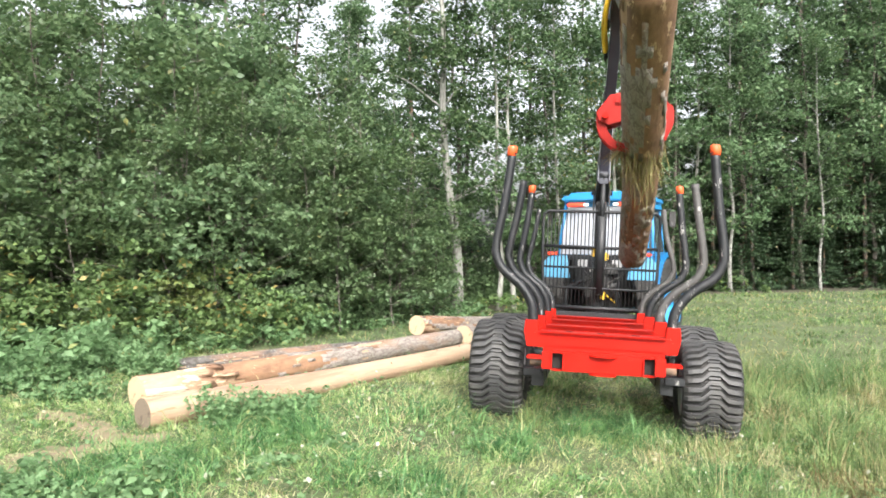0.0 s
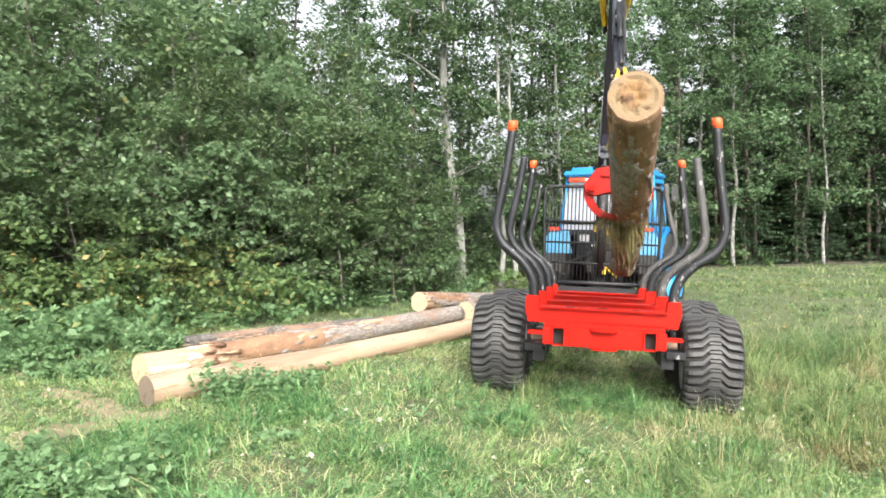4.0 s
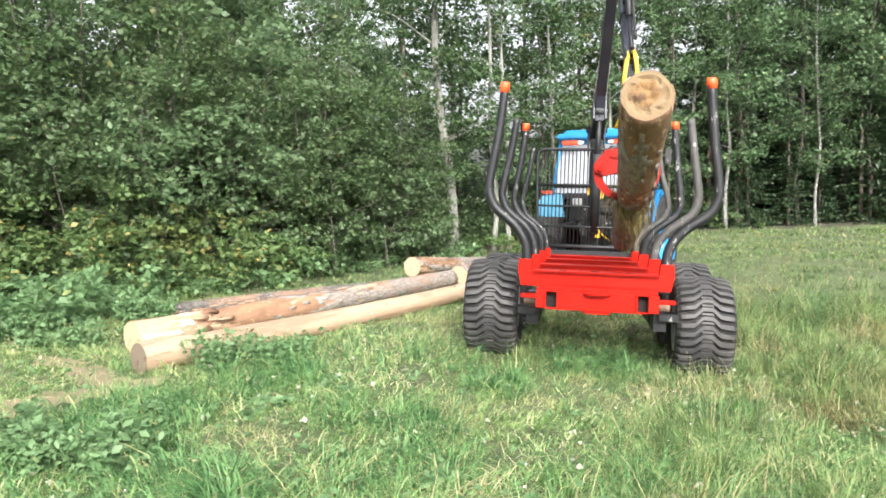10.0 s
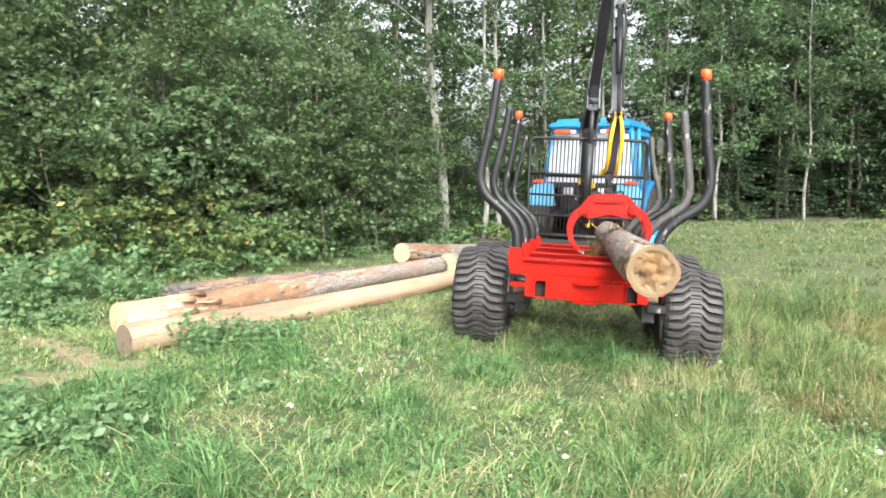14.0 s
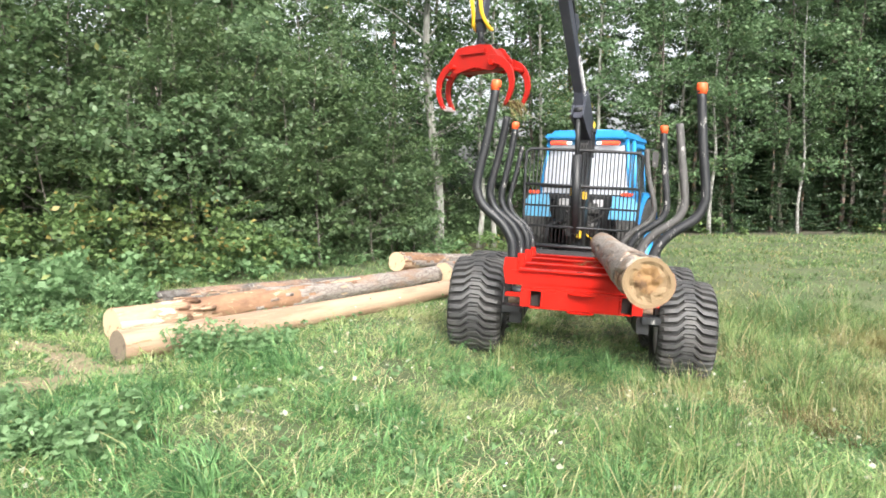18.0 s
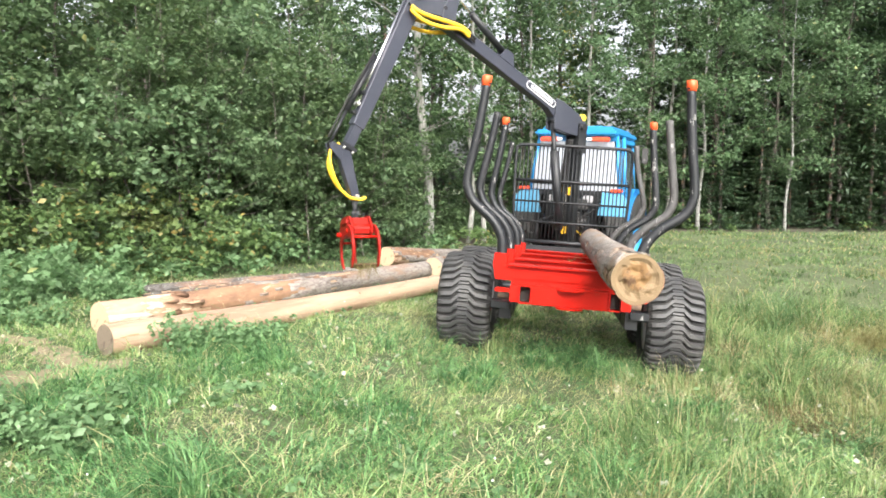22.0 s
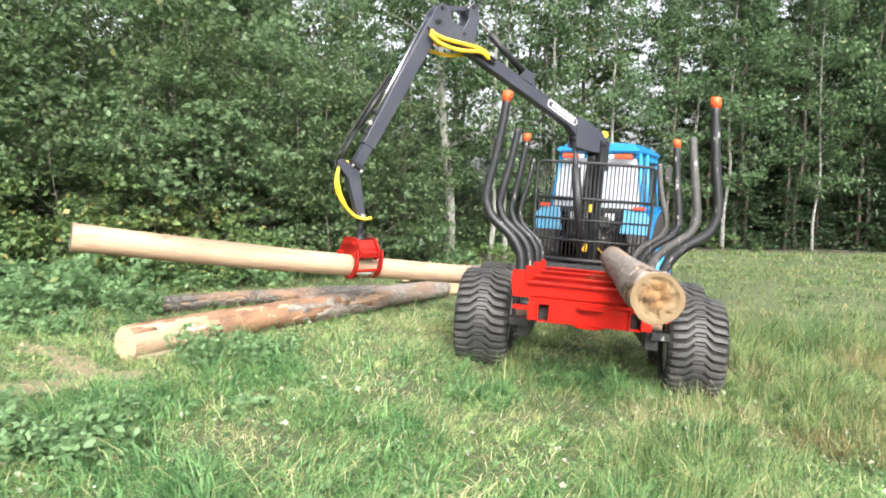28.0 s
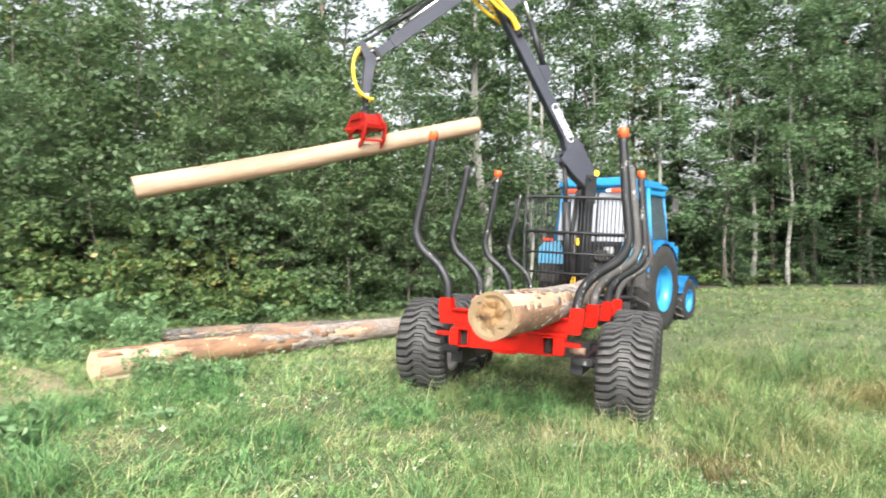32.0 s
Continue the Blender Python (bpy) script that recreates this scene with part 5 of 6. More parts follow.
def wood_edge(x):
    """Where the forest begins."""
    return float(np.interp(x, EDGE_X, EDGE_Y))


def forest_floor():
    """Leaf litter under the trees."""
    xs = np.concatenate([np.arange(-22, 30.1, 1.0)])
    verts, faces = [], []
    m = 14
    for x in xs:
        y0 = wood_edge(x) + 0.5 * n3(x * 0.9, 3.0)
        for k in range(m + 1):
            y = y0 + (46 - y0) * (k / m) ** 1.6
            verts.append((x, y, gz(x, min(y, 44)) + (0.03 if k else -0.03)))
    n = m + 1
    for i in range(len(xs) - 1):
        for k in range(m):
            faces.append((i * n + k, (i + 1) * n + k, (i + 1) * n + k + 1, i * n + k + 1))
    tagged(new("forest_floor", mesh_from("forest_floor", verts, faces, M_LITTER, True)), "dark leaf litter and twigs on the forest floor", "ground", kind="structure")


forest_floor()
# dense alder scrub along the left edge of the meadow
SCRUB = "dense green alder scrub at the forest edge"
scrub = [broadleaf("alder_bush", "dense leafy green alder bush at the forest edge", h, 0.045, 0.2, sp, 0.125, 16, 210, 34, M_LEAF, M_TWIG, 100 + i, cluster_r=0.46, group=SCRUB, trunks=3)
         for i, (h, sp) in enumerate([(5.6, 1.5), (6.4, 1.7), (5.0, 1.4)])]
shift = 0.8
edge = [(-13.8, 1.2), (-12.2, 1.9), (-10.8, 2.7), (-9.6, 3.6), (-8.5, 4.6), (-7.6, 5.8), (-6.8, 7.2), (-6.2, 8.8)]
for i, (x, y) in enumerate(edge):
    x, y = x - shift, y + shift
    s = scrub[i % 3]
    if i < 3:
        put_tree(s, x, y, i * 70, 1.0)
    else:
        copies(s, [(x, y, i * 77, 0.95 + 0.12 * ((i * 7) % 3))])
second = [(-14.5, 4.0), (-12.6, 4.6), (-11.0, 5.4), (-9.8, 6.6), (-8.8, 8.0), (-8.0, 9.6), (-7.4, 11.2), (-13.0, 7.2), (-11.0, 8.6)]
for i, (x, y) in enumerate(second):
    x, y = x - shift, y + shift
    copies(scrub[(i + 1) % 3], [(x, y, i * 53 + 20, 1.15 + 0.15 * ((i * 5) % 3))])

for i, (x, y, s) in enumerate([(-5.7, 7.6, 0.72), (-5.1, 9.0, 0.66), (-4.7, 10.4, 0.55), (-7.2, 4.6, 0.7), (-9.4, 2.4, 0.7), (-5.75, 6.7, 0.82), (-5.35, 8.1, 0.86), (-6.5, 5.6, 0.75)]):
    copies(scrub[i % 3], [(x, y, i * 97, s)])

# lower bushes that close the scrub down to the ground
low = [broadleaf("alder_bush", "low rounded green alder bush", h, 0.025, 0.1, sp, 0.12, 12, 110, 32, M_LEAF, M_TWIG, 150 + i, cluster_r=0.34, group=SCRUB, trunks=3) for i, (h, sp) in enumerate([(2.6, 1.0), (3.4, 1.15)])]
skirt = [(-12.4, -0.1), (-11.0, 0.6), (-9.8, 1.2), (-8.6, 2.5), (-7.6, 3.3), (-6.7, 4.8), (-6.1, 6.2), (-5.6, 7.6), (-5.1, 9.0), (-4.6, 10.4), (-12.9, 0.7), (-11.6, 1.3), (-10.2, 1.9), (-9.2, 2.7), (-8.2, 3.6), (-7.3, 4.6), (-6.6, 5.8), (-6.0, 7.2), (-5.5, 8.6), (-5.0, 9.9), (-4.5, 11.2), (-7.0, 3.9), (-8.9, 1.9), (-5.5, 6.2), (-5.1, 7.5), (-4.75, 8.8), (-4.4, 9.9)]
for i, (x, y) in enumerate(skirt):
    if i < 2:
        put_tree(low[i], x, y, 40 * i)
    else:
        copies(low[i % 2], [(x, y, i * 61, 0.9 + 0.15 * ((i * 3) % 3))])

# aspens, birches and others behind
ASPENS = "tall aspens at the forest edge"
asp = [broadleaf("aspen", "tall grey trunked aspen with pale green leaves", 13.5, 0.14, 2.6, 1.9, 0.13, 26, 220, 28, M_LEAF_ASPEN, M_ASPEN, 200, (-0.045, 0.0), 0.42, ASPENS),
       broadleaf("aspen", "slender aspen with pale green leaves", 11.5, 0.07, 2.2, 1.6, 0.13, 22, 190, 26, M_LEAF_ASPEN, M_ASPEN, 201, (0.0, 0.01), 0.42, ASPENS),
       broadleaf("aspen", "leafy aspen at the forest edge", 12.5, 0.09, 1.4, 2.1, 0.15, 26, 250, 28, M_LEAF_ASPEN, M_TWIG, 202, (0.01, 0.0), 0.52, ASPENS)]
asp.append(broadleaf("aspen", "broad leafy aspen with hanging pale green sprays", 12.0, 0.08, 2.3, 2.6, 0.15, 34, 300, 30, M_LEAF_ASPEN, M_TWIG, 203, (0.0, -0.01), 0.55, ASPENS))
put_tree(asp[3], 4.9, 19.9)
copies(asp[3], [(7.0, 20.4, 80, 1.0), (9.4, 21.0, 160, 1.0), (12.4, 23.0, 240, 1.0), (2.4, 18.2, 130, 0.85), (-1.6, 15.0, 30, 0.8)])
put_tree(asp[0], -3.76, 11.7)
put_tree(asp[1], -2.77, 12.3)
put_tree(asp[2], -4.4, 14.6)
copies(asp[1], [(-2.35, 12.7, 130, 0.95), (-1.2, 14.5, 60, 1.0), (0.4, 16.5, 200, 1.05), (3.23, 19.2, 300, 1.1), (-8.6, 17.0, 20, 1.0), (-8.0, 20.0, 250, 1.0), (-9.6, 19.0, 330, 1.05)])
copies(asp[2], [(-4.2, 15.5, 90, 1.05), (-2.2, 16.5, 170, 1.0), (-0.4, 18.0, 240, 1.1), (2.6, 19.8, 30, 0.95), (9.4, 23.0, 190, 0.95), (14.6, 23.8, 250, 1.0), (17.5, 23.0, 120, 1.1), (-9.6, 14.5, 10, 1.0), (-10.5, 12.0, 200, 1.0)])
yel = broadleaf("birch", "yellowing birch behind the tractor", 8.5, 0.06, 2.2, 1.5, 0.1, 22, 160, 34, M_LEAF_YELLOW, M_BIRCH, 230, (0, 0), 0.4)
put_tree(yel, -0.8, 18.3)
bir = [broadleaf("birch", "thin white trunked birch at the forest edge", 9.5, 0.055, 2.6, 1.3, 0.1, 18, 120, 32, M_LEAF_ASPEN, M_BIRCH, 240, (-0.01, 0), 0.4, "thin birches"),
       broadleaf("birch", "thin pale birch at the forest edge", 10.5, 0.07, 3.0, 1.5, 0.1, 20, 150, 32, M_LEAF_ASPEN, M_BIRCH, 241, (0.015, 0), 0.4, "thin birches")]
put_tree(bir[0], 7.3, 19.6)
put_tree(bir[1], 4.3, 19.0)

# spruces in the shade behind
SPR = "dark spruces behind the edge"
spr = [spruce("spruce", "dark green spruce in the forest shade", 13, 0.16, 2.2, 300, 0.5, SPR), spruce("spruce", "tall dark spruce in the forest shade", 16, 0.2, 2.6, 301, 1.5, SPR)]
put_tree(spr[0], 5.6, 23.6)
put_tree(spr[1], 8.2, 25.0)
copies(spr[0], [(11, 25.2, 40, 1.0), (13.6, 25.8, 100, 1.0), (16.4, 26, 150, 1.05), (19.5, 25.5, 10, 1.1), (3.0, 23.8, 200, 0.95), (0.6, 22.5, 70, 1.0), (9.6, 23.9, 220, 0.6), (14.8, 24.6, 20, 0.55)])
copies(spr[1], [(23, 28, 77, 1.1), (-12.5, 18, 10, 1.0), (-14, 14, 140, 1.0), (-17, 9, 33, 1.0)])
copies(asp[2], [(-15, 17, 190, 1.1), (-16, 12, 250, 1.1), (7.5, 31, 99, 1.1), (14, 33, 160, 1.2), (22, 24, 10, 1.0), (3.5, 33, 222, 1.2)])


# young spruces and bushes that close the forest floor behind the edge
spr.append(spruce("spruce", "dense dark spruce deep in the forest", 13, 0.15, 2.5, 302, 0.3, SPR, 1, 0.55, 0.36))
put_tree(spr[2], 6.0, 25.6)
copies(spr[2], [(-8.5 + 1.15 * i, 19.0 + 0.35 * i + 1.2 * (i % 2), i * 59, 0.32 + 0.06 * (i % 3)) for i in range(9)])
copies(spr[2], [(-13 + 2.6 * i, 30.5 + 1.4 * (i % 2), i * 81, 1.25 + 0.1 * (i % 3)) for i in (0, 1, 8, 10, 11, 13)])
copies(spr[2], [(-8 + 2.1 * i, 25.4 + 2.2 * (i % 2), i * 67, 0.85 + 0.1 * (i % 3)) for i in range(6, 17) if i != 7])
copies(low[1], [(x, 22.5 + 0.8 * ((i * 5) % 3) + 0.06 * x, i * 40, 1.0 + 0.2 * (i % 3)) for i, x in enumerate([-3, -1.4, 0.2, 1.8])])

copies(spr[0], [(2.6 + 1.3 * i, wood_edge(2.6 + 1.3 * i) + 0.9 + 0.4 * ((i * 5) % 3), i * 73, 0.3 + 0.08 * ((i * 3) % 4)) for i in range(12)])
copies(spr[1], [(11.2, 21.4, 130, 0.9), (13.6, 22.0, 15, 0.95), (16.4, 22.2, 250, 1.0), (9.0, 22.2, 300, 0.85)])


# low growth at the foot of the scrub
def undergrowth(name, label, centres, per, size, mat, spread, height, seed):
    rng = np.random.default_rng(seed)
    cs, rs = [], []
    for x, y in centres:
        top = height * rng.uniform(0.45, 1.25)
        for _ in range(18):
            px, py = x + rng.normal() * spread, y + rng.normal() * spread
            cs.append((px, py, gz(px, py) + rng.uniform(0.08, top)))
            rs.append(rng.uniform(0.14, 0.3))
    return tagged(new(name, quads(name, leaves(cs, rs, per, size, droop=0.2, rng=rng), mat)), label, "undergrowth", kind="stuff")


_front = [(-12.6, -0.7), (-11.6, -0.2), (-10.7, 0.2), (-9.9, 0.7), (-9.1, 1.2), (-8.4, 1.7), (-7.7, 2.3), (-7.1, 3.0), (-6.6, 3.8), (-6.2, 4.6)]
undergrowth("raspberry_thicket", "yellowish green raspberry thicket below the scrub", [(x + dx, y + dy) for x, y in _front for dx, dy in ((0, 0), (0.45, -0.35), (-0.3, 0.45), (0.5, 0.3))], 30, 0.105, M_LEAF_LOW, 0.38, 1.45, 400)
undergrowth("bramble_fringe", "darker bramble leaves at the foot of the scrub", [(-5.9, 5.4), (-5.6, 6.2), (-5.4, 7.0), (-5.2, 7.8), (-5.0, 8.6), (-4.7, 9.4), (-4.3, 10.2), (-6.3, 5.9), (-5.9, 7.0), (-5.5, 8.2)], 30, 0.11, M_LEAF, 0.4, 1.5, 403)
undergrowth("herb_fringe", "dark green nettles and herbs along the scrub", [(-8.2, 1.2), (-7.4, 1.8), (-6.8, 2.6), (-6.1, 3.4), (-5.6, 4.4), (-5.3, 5.6), (-5.0, 7.0), (-4.8, 8.4), (-4.4, 9.8), (-9.2, 0.6), (-3.4, 10.9), (-6.3, 0.6), (-7.0, 0.0), (-7.6, -0.8), (-6.4, 1.6)], 24, 0.12, M_HERB, 0.4, 0.5, 401)
_ur = random.Random(9)
undergrowth("forest_undergrowth", "dim green undergrowth between the trunks", [(x, wood_edge(x) + _ur.uniform(1.5, 6.5)) for x in [_ur.uniform(-4.5, 4.0) for _ in range(46)]], 22, 0.13, M_LEAF, 0.55, 1.3, 404)
undergrowth("forest_fringe", "mixed low leaves along the forest floor", [(-2.6, 12.0), (-1.4, 13.2), (0.2, 15.4), (2.0, 18.4), (3.4, 19.6), (5.0, 20.2), (9.8, 21.6)], 26, 0.13, M_LEAF_LOW, 0.6, 0.7, 402)


# nettles and docks in the meadow: single plants
def nettle(name, label, h, n, leaf, seed):
    rng = np.random.default_rng(seed)
    ob = tagged(empty(name), label, "plant", "nettles in the meadow")
    cs = []
    for k in range(n):
        a, r = rng.uniform(0, 6.283), rng.uniform(0.02, 0.2)
        top = Vector((math.cos(a) * r * 1.4, math.sin(a) * r * 1.4, h * rng.uniform(0.6, 1.1)))
        foot = Vector((math.cos(a) * r * 0.6, math.sin(a) * r * 0.6, -0.03))
        part("stem", tube([foot, (foot + top) / 2, top], [0.006, 0.005, 0.003], 5), M_HERB, ob)
        for u in np.linspace(0.25, 1.0, 6):
            p = foot.lerp(top, u)
            cs.append((p.x, p.y, p.z))
    part("foliage", quads("foliage", leaves(cs, 0.08, 13, leaf, flat=0.3, droop=0.25, rng=rng, aspect=0.6), M_HERB), None, ob)
    return ob


_net = [nettle("nettle", "fresh green nettle clump in the meadow", 0.26, 8, 0.05, 500), nettle("nettle", "low broad leaved green nettle clump", 0.18, 7, 0.062, 501), nettle("dock", "pale broad leaved dock in the grass", 0.05, 4, 0.08, 502)]
_rn = random.Random(44)
_spots = [(-3.2, -0.8), (-3.05, -0.65), (-3.35, -1.0), (-2.9, -0.4), (-2.95, -0.9)]
_spots += [(-3.35 + _rn.gauss(0, 0.35), -3.25 + _rn.gauss(0, 0.18)) for _ in range(9)]
_spots += [(_rn.uniform(-8.4, -5.1), _rn.uniform(-0.6, 2.0)) for _ in range(46)]
for _k, (_x, _y) in enumerate(_spots):
    _s = _net[0] if _k in (0, 1, 2) else _net[_k % 2]
    if _k < 2:
        put_tree(_net[_k], _x, _y, 40 * _k)
    else:
        copies(_s, [(_x, _y, _k * 47, _rn.uniform(0.75, 1.3))])
put_tree(_net[2], -2.35, -2.05)
copies(_net[2], [(-2.1, -1.4, 60, 0.8), (-0.9, -2.9, 200, 0.7)])


# ---- grass ----
def blades(joints, w, material, name):
    """Curved blades through their joints (n, k, 3), tapering to the tip."""
    n, k = joints.shape[:2]
    taper = np.linspace(1.0, 0.0, k) ** 0.6 + 0.12
    side = w[:, None, :] * taper[None, :, None]
    v = np.stack([joints - side, joints + side], 2)
    me = bpy.data.meshes.new(name)
    me.vertices.add(2 * k * n)
    me.vertices.foreach_set("co", np.ascontiguousarray(v, dtype=np.float32).ravel())
    quad = np.concatenate([np.array([0, 1, 3, 2], dtype=np.int32) + 2 * j for j in range(k - 1)])
    me.loops.add(4 * (k - 1) * n)
    me.loops.foreach_set("vertex_index", (quad[None, :] + 2 * k * np.arange(n, dtype=np.int32)[:, None]).ravel())
    me.polygons.add((k - 1) * n)
    me.polygons.foreach_set("loop_start", np.arange(0, 4 * (k - 1) * n, 4, dtype=np.int32))
    me.materials.append(material)
    me.update(calc_edges=True)
    return me


def on_meadow(x, y):
    """The open wedge of meadow before the trailer and beside it."""
    d = y + 7.2
    return -0.95 * d - 0.4 < x < 0.6 * d + 2.0 and y < wood_edge(x) + 0.3


def grass(name, label, tufts, per, x0, x1, y0, y1, length, width, mat, seed, fan=0.8, spread=0.1, keep=None, joints=3, rise=0.35, gaps=-0.05):
    """Tufts of blades that fan out and bend over; thick and tall in some patches, thin in others."""
    rng = np.random.default_rng(seed)
    tx, ty = rng.uniform(x0, x1, tufts), rng.uniform(y0, y1, tufts)
    dens = np.array([noise.noise(Vector((a * 0.8, b * 0.8, seed))) + 0.6 * noise.noise(Vector((a * 2.3, b * 2.3, seed + 5))) for a, b in zip(tx, ty)])
    ok = dens + rng.uniform(-0.5, 0.9, tufts) > gaps
    ok &= np.array([on_meadow(a, b) and (keep is None or bool(keep(a, b))) for a, b in zip(tx, ty)])
    tx, ty, dens = tx[ok], ty[ok], dens[ok]
    tz = np.array([gz(a, b) for a, b in zip(tx, ty)]) - 0.01
    lay = np.array([noise.noise(Vector((a * 0.7, b * 0.7, 9.0 + seed))) for a, b in zip(tx, ty)]) * 8
    bump = np.array([noise.noise(Vector((a * 3.1, b * 3.1, seed + 2))) for a, b in zip(tx, ty)])
    size = rng.uniform(0.6, 1.3, len(tx)) * (0.55 + 0.7 * np.clip(dens + 0.3, 0, 1) + 0.9 * np.clip(bump + 0.1, 0, 1))
    i = np.repeat(np.arange(len(tx)), per)
    n = len(i)
    off = rng.normal(size=(n, 2)) * spread
    p = np.stack([tx[i] + off[:, 0], ty[i] + off[:, 1], tz[i]], 1)
    a = np.arctan2(off[:, 1], off[:, 0]) + rng.normal(size=n) * 0.9
    lean = np.stack([np.cos(a), np.sin(a)], 1) + 0.6 * np.stack([np.cos(lay[i]), np.sin(lay[i])], 1)
    lean /= np.linalg.norm(lean, axis=1)[:, None] + 1e-6
    ln = length * size[i] * rng.uniform(0.45, 1.25, n)
    bend = np.clip(rng.normal(fan, 0.4, n), 0.05, 2.2)
    th = np.clip(rng.normal(rise, 0.25, n), 0.0, 1.4)
    pts = [p]
    for k in range(joints - 1):
        p = p + np.concatenate([lean * (ln / (joints - 1) * np.sin(th))[:, None], (ln / (joints - 1) * np.cos(th))[:, None]], 1)
        p[:, 2] = np.maximum(p[:, 2], tz[i] + 0.02)
        pts.append(p)
        th = np.minimum(th + bend / (joints - 1) * 1.3, 2.6)
    f = a + math.pi / 2 + rng.normal(size=n) * 0.6
    w = np.stack([np.cos(f), np.sin(f), np.zeros(n)], 1) * (width * rng.uniform(0.5, 1.4, n))[:, None]
    return tagged(new(name, blades(np.stack(pts, 1), w, mat, name)), label, "grass", kind="stuff")


def off_dirt(x, y):
    return dirt(x, y) < 0.45 + 0.6 * n3(x * 4, y * 4, 1.0) or random.random() < 0.2


def dirt(x, y):
    """How bare the ground is where the logs were dragged."""
    best = 9.0
    for (ax, ay), (bx, by) in (((-5.8, -3.0), (-4.3, -2.25)), ((-4.3, -2.25), (-3.8, -1.5)), ((-4.0, -1.6), (-5.2, -0.9))):
        t = max(0, min(1, ((x - ax) * (bx - ax) + (y - ay) * (by - ay)) / ((bx - ax) ** 2 + (by - ay) ** 2)))
        best = min(best, math.hypot(x - ax - t * (bx - ax), (y - ay - t * (by - ay)) * 1.3))
    return 1 - best / 0.36 + 0.5 * n3(x * 2.6, y * 2.6, 4)


def off_wheels(x, y):
    return off_dirt(x, y) and not (abs(abs(x + 0.06) - 1.05) < 0.22 and 0.6 < y < 2.4)


def weedy(x, y):
    """The rank growth beside the trailer and towards the viewer's right."""
    return x > 1.55 + 0.35 * n3(y * 0.8, x) or (x > 0.1 and y < -1.3 + 0.5 * x + 0.5 * n3(x, y))


def clump(*spots):
    return lambda x, y: any(math.hypot(x - a, y - b) < r * (1 + 0.4 * n3(x * 3, y * 3)) for a, b, r in spots)


lush_spots = clump((-1.5, -2.05, 0.42), (-1.3, -2.9, 0.4), (-3.2, -2.5, 0.55), (-3.0, -3.3, 0.7), (-2.2, -3.6, 0.5), (-2.75, -1.3, 0.5), (-1.6, 0.1, 0.45), (-0.9, -0.6, 0.35), (0.3, -2.7, 0.5), (-0.3, -3.7, 0.5), (0.1, 0.5, 0.6), (-3.4, -0.4, 0.4), (0.9, -0.3, 0.4))
grass("short_grass", "short trodden meadow grass, green and straw coloured", 12500, 13, -7.5, 6.5, -5.8, 3.4, 0.115, 0.0036, M_GRASS, 11, 1.3, 0.09, off_wheels, 3, 0.75)
grass("matted_grass", "long grass lying flat in swathes", 3000, 15, -6.0, 4.5, -5.4, 2.4, 0.19, 0.0028, M_GRASS, 19, 1.0, 0.1, off_wheels, 4, 1.0)
grass("combed_grass", "long green grass lying combed over the ground", 1700, 15, -4.5, 2.2, -4.8, 1.0, 0.23, 0.0036, M_GRASS_LUSH, 20, 0.9, 0.1, off_wheels, 4, 1.0, 0.2)
grass("lush_grass", "lush clumps of long arching blue green grass", 2600, 26, -4.5, 1.6, -4.6, 1.2, 0.26, 0.0036, M_GRASS_LUSH, 23, 1.8, 0.06, lambda x, y: lush_spots(x, y) and off_wheels(x, y), 4, 0.4, -0.4)
grass("dead_grass", "flattened straw coloured dead grass", 6500, 9, -7, 7, -5.6, 3.5, 0.15, 0.0026, M_DRY, 16, 0.8, 0.1, off_wheels, 3, 1.1, 0.15)
grass("grass_tufts", "ragged tufts of longer meadow grass", 2100, 22, -7.5, 7, -5.6, 4.0, 0.16, 0.0034, M_GRASS, 15, 1.6, 0.05, off_wheels, 4, 0.4)
grass("meadow_grass", "green meadow grass", 6500, 11, -7, 14, 3.0, 12.0, 0.15, 0.006, M_GRASS_TALL, 12, 1.2, 0.12, None, 3, 0.7)
grass("far_grass", "pale green meadow grass towards the forest", 5600, 8, -4, 24, 11.0, 22.0, 0.14, 0.011, M_GRASS_TALL, 13, 1.0, 0.2, None, 3, 0.7)
hollow_spot = clump((1.9, -0.75, 0.3), (1.3, -0.45, 0.2), (2.7, 0.9, 0.25), (1.75, 1.6, 0.22))
hollow_front = clump((1.8, -1.3, 0.4), (1.65, -1.8, 0.35))
grass("tall_grass", "tall rank grass, green and straw coloured", 3900, 20, 0.0, 6.5, -5.4, 4.5, 0.37, 0.003, M_GRASS_TALL, 14, 1.45, 0.06, lambda x, y: weedy(x, y) and off_wheels(x, y) and not hollow_spot(x, y) and not hollow_front(x, y), 4, 0.22, 0.12)
grass("tussock_grass", "big arching tussocks of rank meadow grass", 75, 110, 1.45, 4.6, -2.6, 4.2, 0.47, 0.0032, M_GRASS_TALL, 41, 1.9, 0.1, lambda x, y: x > 1.6 - 0.1 * y and not hollow_spot(x, y) and not hollow_front(x, y), 4, 0.3, -0.1)
# brown tufts whose dark colour also paints the shade between the tall clumps
grass("brown_grass", "brown withered grass, coloured darker for the shade between tussocks", 420, 22, 1.0, 3.1, -1.4, 2.0, 0.25, 0.003, M_BROWN_SHADE, 42, 1.2, 0.06, hollow_spot, 4, 0.35, -0.6)
grass("wispy_stems", "pale wispy stems before the wheel", 46, 9, 0.35, 1.5, -0.5, 0.25, 0.4, 0.0017, M_DRY, 43, 1.0, 0.06, None, 4, 0.2, -0.6)
grass("seed_grass", "tall brownish grass gone to seed", 150, 10, 0.9, 6.5, -1.2, 3.5, 0.42, 0.0018, M_DRY, 18, 1.4, 0.06, weedy, 4, 0.15)
